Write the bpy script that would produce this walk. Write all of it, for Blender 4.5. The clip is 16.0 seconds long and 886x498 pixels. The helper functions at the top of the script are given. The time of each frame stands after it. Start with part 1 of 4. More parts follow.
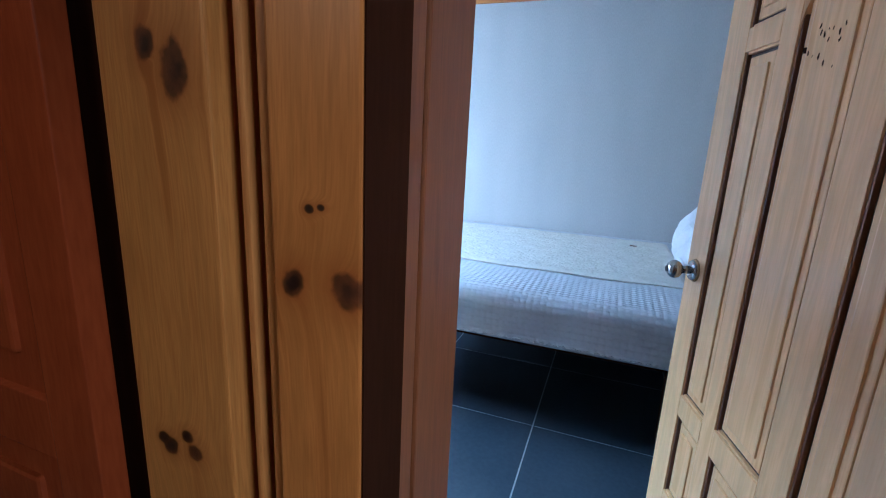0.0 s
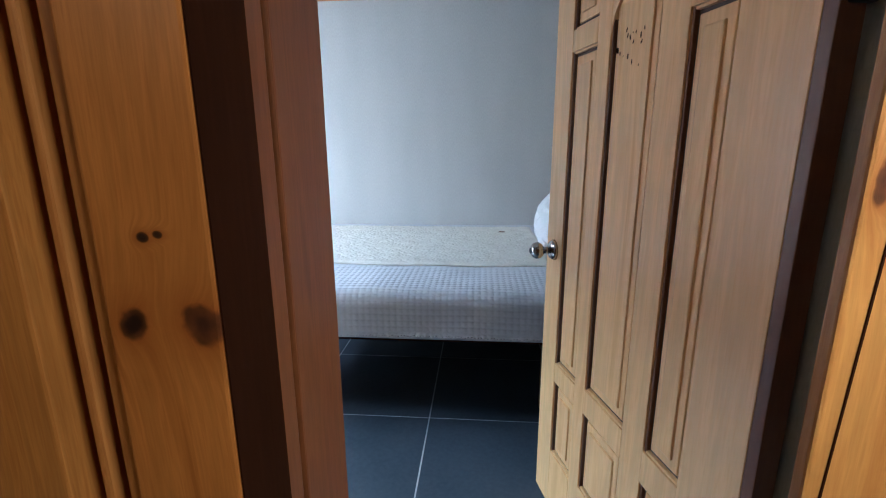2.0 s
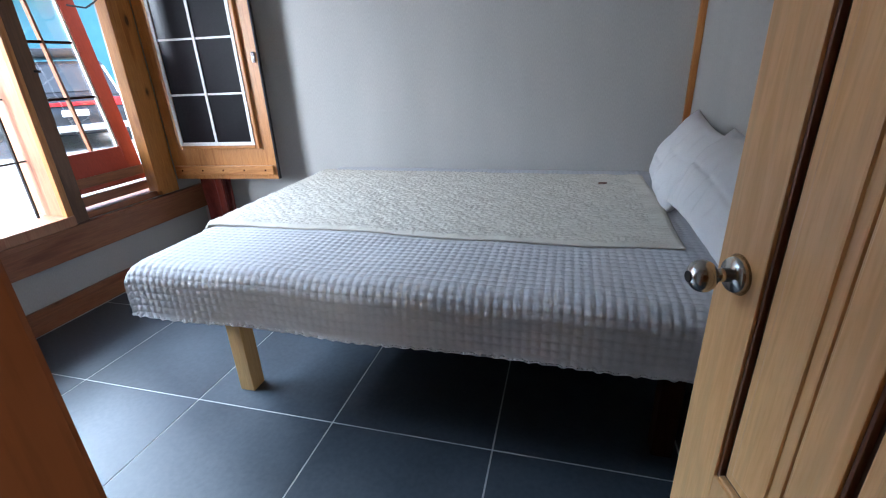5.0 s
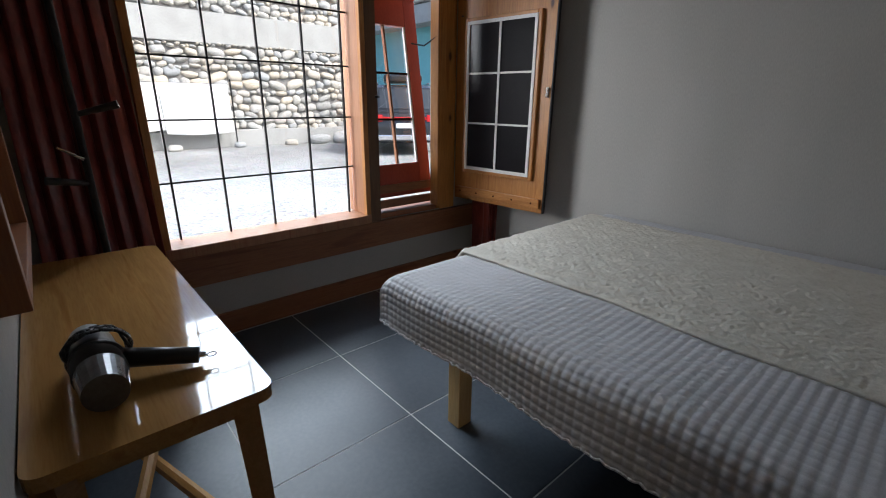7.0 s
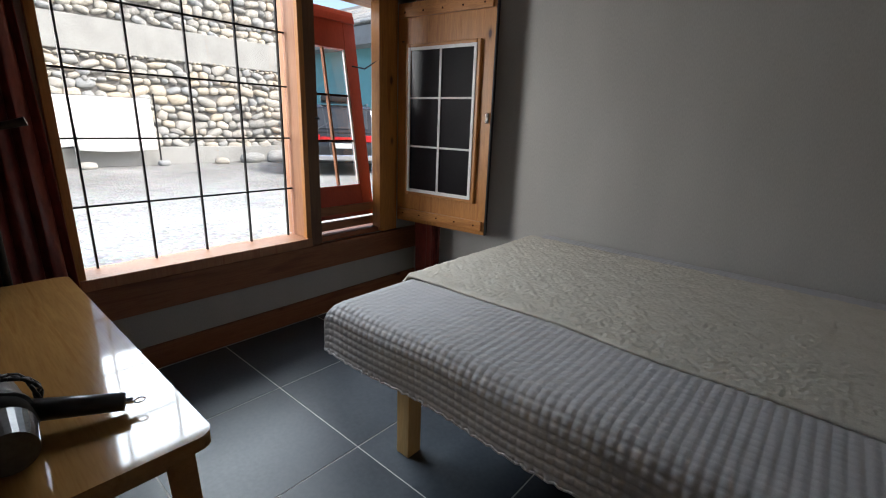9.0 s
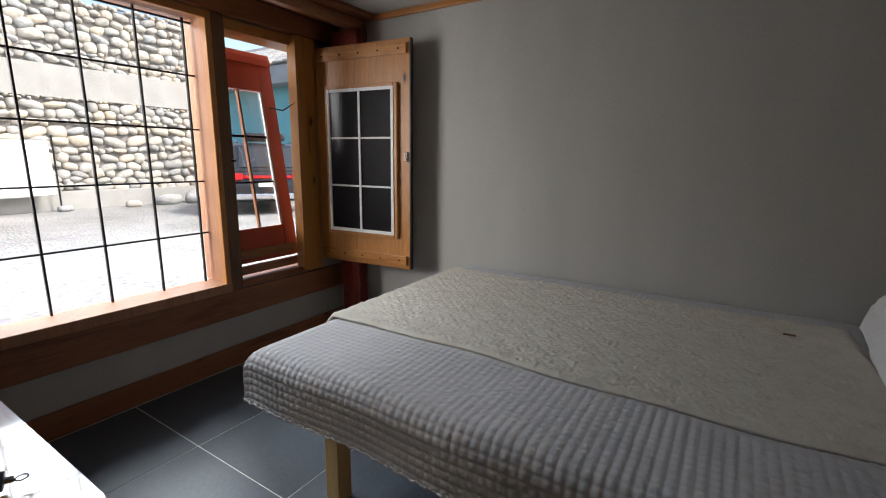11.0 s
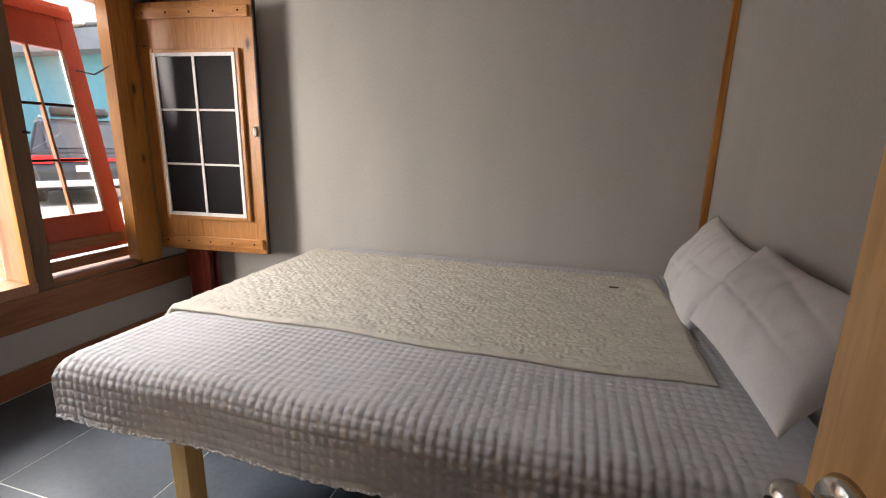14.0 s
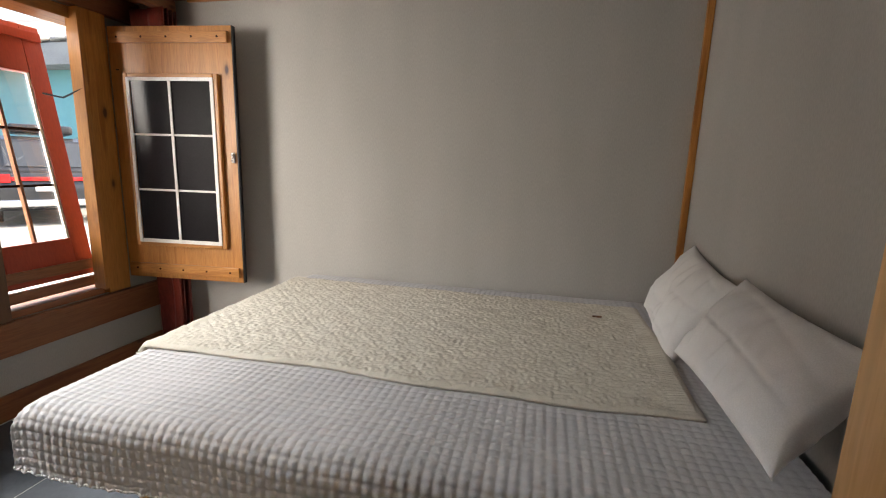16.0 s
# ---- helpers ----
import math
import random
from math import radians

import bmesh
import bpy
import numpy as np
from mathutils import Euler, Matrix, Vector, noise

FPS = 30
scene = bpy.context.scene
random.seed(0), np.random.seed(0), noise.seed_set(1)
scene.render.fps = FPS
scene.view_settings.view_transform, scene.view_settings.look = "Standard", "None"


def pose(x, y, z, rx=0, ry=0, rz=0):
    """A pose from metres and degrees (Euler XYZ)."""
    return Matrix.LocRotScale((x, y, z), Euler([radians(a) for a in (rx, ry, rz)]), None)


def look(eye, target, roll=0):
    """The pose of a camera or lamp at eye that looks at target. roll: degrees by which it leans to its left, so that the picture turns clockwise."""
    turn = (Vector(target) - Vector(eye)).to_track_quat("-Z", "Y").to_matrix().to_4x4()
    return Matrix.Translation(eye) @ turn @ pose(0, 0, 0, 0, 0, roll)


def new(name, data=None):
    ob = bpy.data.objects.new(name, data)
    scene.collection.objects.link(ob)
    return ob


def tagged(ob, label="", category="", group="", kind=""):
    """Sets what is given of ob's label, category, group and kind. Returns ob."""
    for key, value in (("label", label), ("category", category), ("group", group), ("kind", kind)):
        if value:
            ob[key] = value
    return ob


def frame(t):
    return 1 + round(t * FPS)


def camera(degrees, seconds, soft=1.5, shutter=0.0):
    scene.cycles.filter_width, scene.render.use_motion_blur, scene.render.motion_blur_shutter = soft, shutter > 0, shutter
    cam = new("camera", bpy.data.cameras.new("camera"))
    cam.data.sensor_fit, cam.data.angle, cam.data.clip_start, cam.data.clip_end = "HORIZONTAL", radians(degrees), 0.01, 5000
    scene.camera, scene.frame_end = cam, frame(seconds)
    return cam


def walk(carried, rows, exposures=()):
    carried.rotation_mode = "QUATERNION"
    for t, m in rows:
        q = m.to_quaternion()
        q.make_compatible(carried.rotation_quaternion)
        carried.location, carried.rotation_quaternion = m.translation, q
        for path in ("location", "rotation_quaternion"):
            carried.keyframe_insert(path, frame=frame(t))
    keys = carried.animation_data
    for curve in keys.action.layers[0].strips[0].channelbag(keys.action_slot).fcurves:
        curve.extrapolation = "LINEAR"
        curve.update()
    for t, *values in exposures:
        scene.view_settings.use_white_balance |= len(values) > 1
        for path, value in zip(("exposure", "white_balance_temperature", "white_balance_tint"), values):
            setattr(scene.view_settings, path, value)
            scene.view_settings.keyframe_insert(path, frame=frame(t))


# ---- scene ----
cam = camera(89.0, 16.0, soft=1.1)
PATH = [
    (0, (2.616, -3.369, 1.218), (1.943, -1.542, 0.759), 2.8),
    (0.5, (2.626, -3.364, 1.228), (2.2, -1.462, 0.779), 2.0),
    (1, (2.623, -3.364, 1.229), (2.287, -1.446, 0.77), 0.8),
    (1.5, (2.622, -3.358, 1.225), (2.375, -1.429, 0.757), -0.1),
    (2, (2.626, -3.356, 1.226), (2.467, -1.415, 0.769), -0.3),
    (2.5, (2.631, -3.36, 1.232), (2.584, -1.408, 0.797), -0.3),
    (3, (2.628, -3.341, 1.23), (2.763, -1.395, 0.79), 0.2),
    (3.2, (2.626, -3.332, 1.227), (2.802, -1.394, 0.767), 0.2),
    (4.2, (2.61, -2.99, 1.225), (2.46, -1.05, 0.55), -1.2),
    (5.3, (2.585, -2.597, 1.218), (1.88, -0.896, 0.437), -2.6),
    (5.5, (2.583, -2.55, 1.221), (1.704, -0.931, 0.442), -2.5),
    (6, (2.573, -2.505, 1.221), (1.291, -1.161, 0.479), -1.9),
    (6.5, (2.521, -2.506, 1.225), (1.089, -1.292, 0.534), -0.2),
    (7, (2.478, -2.482, 1.259), (1.055, -1.226, 0.629), 0.7),
    (7.5, (2.451, -2.484, 1.273), (1.054, -1.171, 0.703), 1.2),
    (8, (2.441, -2.479, 1.268), (1.086, -1.114, 0.719), 1.8),
    (8.5, (2.44, -2.479, 1.265), (1.126, -1.071, 0.726), 2.0),
    (9, (2.448, -2.491, 1.273), (1.194, -1.03, 0.732), 2.1),
    (9.2, (2.453, -2.493, 1.264), (1.23, -1.005, 0.725), 2.1),
    (11.3, (2.525, -2.488, 1.323), (1.498, -0.811, 0.958), 0.2),
    (11.5, (2.52, -2.501, 1.336), (1.508, -0.81, 0.991), -0.3),
    (12, (2.525, -2.488, 1.336), (1.564, -0.763, 1.018), -1.6),
    (12.5, (2.546, -2.473, 1.334), (1.669, -0.703, 1.026), -1.3),
    (13, (2.529, -2.464, 1.317), (1.728, -0.668, 0.954), 0.1),
    (13.5, (2.536, -2.476, 1.273), (1.85, -0.649, 0.836), 1.1),
    (14, (2.562, -2.456, 1.256), (2.03, -0.582, 0.805), 1.3),
    (14.5, (2.563, -2.443, 1.292), (2.156, -0.535, 0.853), 1.2),
    (15, (2.524, -2.439, 1.3), (2.134, -0.521, 0.89), 1.7),
    (15.5, (2.506, -2.445, 1.303), (2.098, -0.523, 0.928), 2.5),
    (16, (2.511, -2.445, 1.303), (2.083, -0.526, 0.936), 1.8),
]
walk(cam, [(t, look(e, g, r)) for t, e, g, r in PATH],
     exposures=[(0, 3.5, 4100, 2), (1, 3.4, 4600, 3), (3, 3.4, 4900, 3), (5.3, 2.6, 5400, 8), (5.6, 2.3, 5500, 8), (6, 1.6, 5600, 8), (7, 1.3, 6000, 9), (9, 1.25, 6300, 9), (12.5, 1.5, 6500, 11), (13.5, 1.85, 6500, 10), (14, 2.45, 7200, 16), (14.7, 2.45, 7600, 21), (16, 2.4, 7200, 12)])

# ---- light ----
world = bpy.data.worlds.new("sky")
scene.world = world
world.use_nodes = True
wn = world.node_tree.nodes
sky = wn.new("ShaderNodeTexSky")
sky.sky_type, sky.sun_disc = "NISHITA", False
sky.sun_elevation, sky.sun_rotation = radians(45), radians(60)
sky.dust_density = 4.0
wn["Background"].inputs["Strength"].default_value = 0.15
world.node_tree.links.new(sky.outputs[0], wn["Background"].inputs["Color"])
sun = new("sun", bpy.data.lights.new("sun", "SUN"))
sun.data.energy, sun.data.angle, sun.data.color = 2.0, radians(12), (1, 0.96, 0.9)
sun.matrix_world = look((8, 4.6, 9.2), (0, 0, 0))
# Lamp added outside, above the view, to brighten the room in the sky's stead.
window_sky_fill = new("window_sky_fill", bpy.data.lights.new("window_sky_fill", "AREA"))
window_sky_fill.data.shape, window_sky_fill.data.size, window_sky_fill.data.size_y = "RECTANGLE", 6.0, 3.0
window_sky_fill.data.energy, window_sky_fill.data.color = 400.0, (0.88, 0.95, 1.0)
window_sky_fill.matrix_world = look((-5.0, -1.0, 5.25), (1.8, -1.3, 0.9))
# Fill lamp added outside, unseen beside the window, to brighten the far wall.
side_fill = new("side_fill", bpy.data.lights.new("side_fill", "AREA"))
side_fill.data.shape, side_fill.data.size, side_fill.data.size_y = "RECTANGLE", 1.3, 1.7
side_fill.data.energy, side_fill.data.color = 46.0, (1.0, 0.98, 0.96)
side_fill.matrix_world = look((-0.95, -2.95, 1.75), (1.9, -0.3, 1.25))
hall_bulb = new("hall_bulb", bpy.data.lights.new("hall_bulb", "AREA"))
hall_bulb.data.energy, hall_bulb.data.size, hall_bulb.data.color = 0.65, 0.4, (1, 0.64, 0.32)
hall_bulb.matrix_world = look((1.3, -4.68, 2.2), (3.1, -2.4, 1.1))
# Unseen lamp added in the hall to brighten the casing board by the hinges.
hall_fill = new("hall_fill", bpy.data.lights.new("hall_fill", "AREA"))
hall_fill.data.energy, hall_fill.data.size, hall_fill.data.color = 0.65, 0.5, (1, 0.8, 0.55)
hall_fill.data.spread = radians(75)
hall_fill.matrix_world = look((3.7, -3.75, 1.9), (3.0, -2.9, 1.1))


# ---- materials ----
class Mat:
    def __init__(self, name, rough=0.5, metal=0.0):
        self.m = bpy.data.materials.new(name)
        self.m.use_nodes = True
        self.nt = self.m.node_tree
        self.b = self.nt.nodes["Principled BSDF"]
        self.b.inputs["Roughness"].default_value = rough
        self.b.inputs["Metallic"].default_value = metal

    def n(self, kind, **ins):
        node = self.nt.nodes.new("ShaderNode" + kind)
        for k, v in ins.items():
            node.inputs[k.replace("_", " ")].default_value = v
        return node

    def l(self, a, b):
        self.nt.links.new(a, b)

    def coords(self, scale, rnd=0.0):
        tc = self.n("TexCoord")
        mp = self.n("Mapping")
        mp.inputs["Scale"].default_value = scale
        self.l(tc.outputs["Object"], mp.inputs["Vector"])
        if rnd:
            oi = self.n("ObjectInfo")
            mu = self.n("Math")
            mu.operation = "MULTIPLY"
            mu.inputs[1].default_value = rnd
            self.l(oi.outputs["Random"], mu.inputs[0])
            self.l(mu.outputs[0], mp.inputs["Location"])
        return mp.outputs[0]

    def noise(self, scale, vec, detail=4.0, distortion=0.0):
        t = self.n("TexNoise", Scale=scale, Detail=detail, Distortion=distortion)
        self.l(vec, t.inputs["Vector"])
        return t.outputs["Fac"]

    def ramp(self, fac, stops):
        r = self.n("ValToRGB")
        e = r.color_ramp.elements
        while len(e) < len(stops):
            e.new(0.5)
        for el, (p, c) in zip(e, stops):
            el.position, el.color = p, (*c, 1)
        self.l(fac, r.inputs[0])
        return r.outputs[0]

    def mix(self, fac, a, b, mode="MIX"):
        x = self.n("Mix")
        x.data_type, x.blend_type = "RGBA", mode
        for src, i in ((fac, 0), (a, 6), (b, 7)):
            if isinstance(src, (int, float)):
                x.inputs[i].default_value = src
            elif isinstance(src, tuple):
                x.inputs[i].default_value = (*src, 1)
            else:
                self.l(src, x.inputs[i])
        return x.outputs[2]

    def colour(self, c):
        self.l(c, self.b.inputs["Base Color"])

    def bump(self, h, strength=0.3, dist=0.002):
        b = self.n("Bump", Strength=strength, Distance=dist)
        self.l(h, b.inputs["Height"])
        self.l(b.outputs[0], self.b.inputs["Normal"])


def mottled(name, c1, c2, scale=6.0, rough=0.6, metal=0.0, bump=0.1, stretch=(1, 1, 1), fine=120.0, rnd=3.0, dist=0.001):
    m = Mat(name, rough, metal)
    v = m.coords(stretch, rnd)
    big = m.noise(scale, v)
    small = m.noise(fine, v, 2.0)
    c = m.ramp(big, [(0.3, c1), (0.7, c2)])
    c = m.mix(0.25, c, m.ramp(small, [(0.3, tuple(x * 0.75 for x in c1)), (0.7, tuple(min(1, x * 1.15) for x in c2))]))
    m.colour(c)
    if bump:
        m.bump(small, bump, dist)
    return m.m


def pine(name, light, dark, axis="z", rough=0.4, knots=True, knot_col=(0.07, 0.025, 0.01), coat=0.0, relief=0.12):
    m = Mat(name, rough)
    along = {"x": (1, 14, 14), "y": (14, 1, 14), "z": (14, 14, 1)}[axis]
    v = m.coords(along, 7.0)
    grain = m.noise(1.6, v, 5.0, 0.6)
    fine = m.noise(16.0, v, 3.0)
    c = m.ramp(grain, [(0.3, dark), (0.45, light), (0.58, tuple(x * 0.85 for x in light)), (0.7, light)])
    c = m.mix(m.ramp(fine, [(0.45, (0, 0, 0)), (0.75, (0.6, 0.6, 0.6))]), c, dark)
    if knots:
        kv = m.coords({"x": (0.45, 1, 1), "y": (1, 0.45, 1), "z": (1, 1, 0.45)}[axis], 7.0)
        vo = m.n("TexVoronoi", Scale=6.0)
        wob = m.noise(25.0, kv, 2.0)
        ad = m.n("Math")
        ad.operation = "MULTIPLY_ADD"
        ad.inputs[1].default_value, ad.inputs[2].default_value = 0.06, -0.03
        m.l(wob, ad.inputs[0])
        m.l(kv, vo.inputs["Vector"])
        su = m.n("Math")
        su.operation = "ADD"
        m.l(vo.outputs["Distance"], su.inputs[0])
        m.l(ad.outputs[0], su.inputs[1])
        k = m.ramp(su.outputs[0], [(0.06, (1, 1, 1)), (0.1, (0.25, 0.25, 0.25)), (0.16, (0, 0, 0))])
        c = m.mix(k, c, knot_col)
    m.colour(c)
    m.b.inputs["Coat Weight"].default_value = coat
    m.b.inputs["Coat Roughness"].default_value = 0.15
    m.bump(fine, relief, 0.001)
    return m.m


def knotted(name, light, dark, knots, at):
    """Pine with knots at given places (x, z, half width, half height) on a board that faces the hall."""
    m = Mat(name, 0.38)
    tc = m.n("TexCoord")
    v = m.n("VectorMath")
    v.operation = "ADD"
    v.inputs[1].default_value = at
    m.l(tc.outputs["Object"], v.inputs[0])
    wob = m.noise(28.0, v.outputs[0], 3.0)
    rings = None
    for x, z, w, h in knots:
        d = m.n("VectorMath")
        d.operation = "SUBTRACT"
        d.inputs[1].default_value = (x, 0, z)
        m.l(v.outputs[0], d.inputs[0])
        e = m.n("VectorMath")
        e.operation = "MULTIPLY"
        e.inputs[1].default_value = (1 / w, 0, 1 / h)
        m.l(d.outputs[0], e.inputs[0])
        le = m.n("VectorMath")
        le.operation = "LENGTH"
        m.l(e.outputs[0], le.inputs[0])
        if rings is None:
            rings = le.outputs["Value"]
        else:
            mi = m.n("Math")
            mi.operation = "SMOOTH_MIN"
            mi.inputs[2].default_value = 0.3
            m.l(rings, mi.inputs[0])
            m.l(le.outputs["Value"], mi.inputs[1])
            rings = mi.outputs[0]
    ad = m.n("Math")
    ad.operation = "MULTIPLY_ADD"
    ad.inputs[1].default_value = 1.5
    m.l(wob, ad.inputs[0])
    m.l(rings, ad.inputs[2])
    dist = ad.outputs[0]
    # grain swings round the knots
    pull = m.n("Math")
    pull.operation = "DIVIDE"
    pull.inputs[0].default_value = 0.05
    m.l(dist, pull.inputs[1])
    cb = m.n("CombineXYZ")
    m.l(pull.outputs[0], cb.inputs[0])
    sw = m.n("VectorMath")
    sw.operation = "ADD"
    m.l(v.outputs[0], sw.inputs[0])
    m.l(cb.outputs[0], sw.inputs[1])
    mp = m.n("Mapping")
    mp.inputs["Scale"].default_value = (15, 15, 0.8)
    m.l(sw.outputs[0], mp.inputs["Vector"])
    grain = m.noise(2.2, mp.outputs[0], 5.0, 0.8)
    fine = m.noise(22.0, mp.outputs[0], 3.0)
    broad = m.noise(3.5, v.outputs[0], 3.0)
    c = m.ramp(grain, [(0.3, dark), (0.43, light), (0.52, tuple(x * 0.82 for x in light)), (0.62, light), (0.72, tuple(x * 0.7 for x in light))])
    c = m.mix(m.ramp(fine, [(0.42, (0, 0, 0)), (0.75, (0.55, 0.55, 0.55))]), c, dark)
    c = m.mix(m.ramp(broad, [(0.4, (0, 0, 0)), (0.75, (0.5, 0.5, 0.5))]), c, tuple(x * 0.75 for x in dark))
    sc = m.n("Math")
    sc.operation = "MULTIPLY"
    sc.inputs[1].default_value = 0.25
    m.l(dist, sc.inputs[0])
    c = m.mix(m.ramp(sc.outputs[0], [(0.4, (0.8, 0.8, 0.8)), (0.55, (0.4, 0.4, 0.4)), (0.95, (0, 0, 0))]), c, (dark[0] * 0.75, dark[1] * 0.6, dark[2] * 0.5))
    k = m.ramp(sc.outputs[0], [(0.26, (1, 1, 1)), (0.4, (0.8, 0.8, 0.8)), (0.48, (0, 0, 0))])
    c = m.mix(k, c, m.ramp(wob, [(0.35, (0.018, 0.008, 0.005)), (0.65, (0.11, 0.035, 0.014))]))
    m.colour(c)
    m.bump(fine, 0.2, 0.001)
    return m.m


HONEY_L, HONEY_D = (0.5, 0.215, 0.052), (0.3, 0.105, 0.02)
pine_z = pine("honey_pine_upright", HONEY_L, HONEY_D, "z")
pine_y = pine("honey_pine_along", HONEY_L, HONEY_D, "y")
pine_x = pine("honey_pine_across", HONEY_L, HONEY_D, "x")
red_pine_y = pine("reddish_pine_along", (0.31, 0.125, 0.055), (0.19, 0.065, 0.03), "y")
reveal_pine = pine("weathered_reveal_pine", (0.42, 0.2, 0.1), (0.32, 0.12, 0.06), "z", 0.45, False)
brown_post = pine("brown_stained_pine", (0.15, 0.075, 0.035), (0.1, 0.045, 0.02), "z", 0.5, False)
red_pine_z = pine("reddish_pine_upright", (0.30, 0.115, 0.045), (0.19, 0.065, 0.028), "z", knots=False)
door_pine = pine("pale_door_pine", (0.8, 0.49, 0.215), (0.66, 0.36, 0.13), "z", 0.3, False)
jamb_pine = pine("reddish_jamb_pine", (0.19, 0.062, 0.018), (0.11, 0.033, 0.009), "z", 0.5, False)
FRAME_AT = (2.7, 0, 0)
left_board = knotted("knotty_board_by_the_door", (0.54, 0.215, 0.042), (0.32, 0.105, 0.016), ((2.277, 1.048, 0.013, 0.016), (2.355, 1.05, 0.024, 0.02), (2.302, 1.139, 0.005, 0.004), (2.318, 1.142, 0.004, 0.003)), FRAME_AT)
far_board = knotted("knotty_board_by_the_next_door", (0.54, 0.235, 0.05), (0.34, 0.12, 0.02), ((2.114, 1.285, 0.021, 0.028), (2.067, 1.318, 0.015, 0.018), (2.032, 0.767, 0.01, 0.009), (2.082, 0.783, 0.01, 0.009), (2.094, 0.758, 0.013, 0.013), (2.045, 0.755, 0.013, 0.013)), FRAME_AT)
hinge_board = knotted("knotty_board_by_the_hinges", (0.62, 0.31, 0.085), (0.44, 0.18, 0.04), ((3.003, 1.188, 0.008, 0.024), (3.034, 1.167, 0.008, 0.009), (3.045, 1.122, 0.013, 0.010), (3.086, 1.172, 0.016, 0.016)), FRAME_AT)
# Darker brown for the recessed grooves of the door panels.
groove_wood = pine("dark_groove_brown", (0.06, 0.025, 0.01), (0.03, 0.012, 0.005), "z", 0.5, False)
table_wood = pine("varnished_rubberwood", (0.42, 0.225, 0.075), (0.31, 0.15, 0.042), "x", 0.05, False, coat=0.3, relief=0.01)
raw_pine = pine("raw_pine", (0.62, 0.42, 0.18), (0.5, 0.3, 0.1), "z", 0.55, False)
red_paint = mottled("red_painted_wood", (0.38, 0.045, 0.02), (0.48, 0.065, 0.03), 5, 0.4, 0, 0.15, (1, 1, 0.2))
brown_paint = mottled("red_brown_varnish", (0.3, 0.055, 0.012), (0.4, 0.085, 0.018), 4, 0.25, 0, 0.05, (1, 1, 0.15))
# Dark wood, also used to paint shade on the casing side and in gaps.
dark_wood_and_shade = mottled("dark_brown_wood_and_shade", (0.02, 0.006, 0.002), (0.032, 0.01, 0.004), 5, 0.8, 0, 0.1, (1, 1, 0.1))
dark_wood_and_shade.node_tree.nodes["Principled BSDF"].inputs["Specular IOR Level"].default_value = 0.05
# Brown of the hinge edge, also used to paint shade on the panel mouldings.
edge_and_shade_wood = mottled("brown_edge_and_shade", (0.1, 0.035, 0.014), (0.17, 0.065, 0.025), 4, 0.4, 0, 0.05, (1, 1, 0.15))
plaster = mottled("grey_wall_cloth", (0.42, 0.41, 0.385), (0.47, 0.455, 0.43), 1.5, 0.85, 0, 0.12, (3, 3, 0.7), 90, 0)
ceil_mat = mottled("ceiling_paint", (0.62, 0.61, 0.58), (0.68, 0.67, 0.64), 2, 0.9, 0, 0.05)
white_putty = mottled("white_putty_paint", (0.7, 0.68, 0.64), (0.8, 0.78, 0.75), 20, 0.5, 0, 0.2)
black_iron = mottled("black_iron", (0.015, 0.015, 0.016), (0.03, 0.03, 0.03), 30, 0.45, 0.6, 0.1)
steel = mottled("brushed_steel", (0.5, 0.48, 0.45), (0.62, 0.6, 0.57), 20, 0.2, 1.0, 0.02)
tile_mat = Mat("slate_grey_tile", 0.3)
_v = tile_mat.coords((1, 1, 1), 9.0)
_a = tile_mat.noise(3.0, _v, 6.0)
_f = tile_mat.noise(60.0, _v, 3.0)
tile_mat.colour(tile_mat.mix(0.3, tile_mat.ramp(_a, [(0.3, (0.032, 0.043, 0.057)), (0.7, (0.056, 0.071, 0.091))]), tile_mat.ramp(_f, [(0.3, (0.025, 0.031, 0.038)), (0.7, (0.075, 0.085, 0.098))])))
tile_mat.l(tile_mat.ramp(_a, [(0.3, (0.36, 0.36, 0.36)), (0.7, (0.46, 0.46, 0.46))]), tile_mat.b.inputs["Roughness"])
tile_mat.bump(_f, 0.08, 0.001)
tile_mat = tile_mat.m
grout_mat = mottled("pale_grout", (0.5, 0.5, 0.49), (0.62, 0.62, 0.6), 12, 0.8)
quilt_mat = mottled("white_quilt_cotton", (0.53, 0.52, 0.53), (0.61, 0.6, 0.615), 9, 0.9, 0, 0.25, (1, 1, 1), 400, 0)
runner_mat = mottled("cream_matelasse_cloth", (0.64, 0.59, 0.5), (0.74, 0.695, 0.61), 14, 0.85, 0, 0.35, (1, 1, 1), 220, 0, 0.003)
sheet_mat = mottled("grey_bed_sheet", (0.5, 0.5, 0.53), (0.58, 0.58, 0.61), 9, 0.9, 0, 0.2, (1, 1, 1), 300, 0)
pillow_mat = mottled("white_pillow_cotton", (0.74, 0.73, 0.73), (0.8, 0.79, 0.79), 5, 0.85, 0, 0.2, (1, 1, 1), 350, 0)
satin = mottled("red_brown_satin", (0.12, 0.018, 0.014), (0.26, 0.05, 0.035), 22, 0.32, 0, 0.5, (1, 1, 0.5), 60, 0, 0.004)
dark_cloth = mottled("dark_plum_cloth", (0.035, 0.018, 0.022), (0.07, 0.03, 0.035), 10, 0.8, 0, 0.3)
black_plastic = mottled("black_plastic", (0.012, 0.012, 0.013), (0.02, 0.02, 0.021), 20, 0.3, 0, 0.05)
grey_plastic = mottled("worn_grey_plastic", (0.3, 0.3, 0.3), (0.42, 0.42, 0.41), 20, 0.35, 0.3, 0.05)
smoky = mottled("smoky_plastic", (0.05, 0.045, 0.04), (0.09, 0.085, 0.08), 12, 0.25, 0, 0.03)
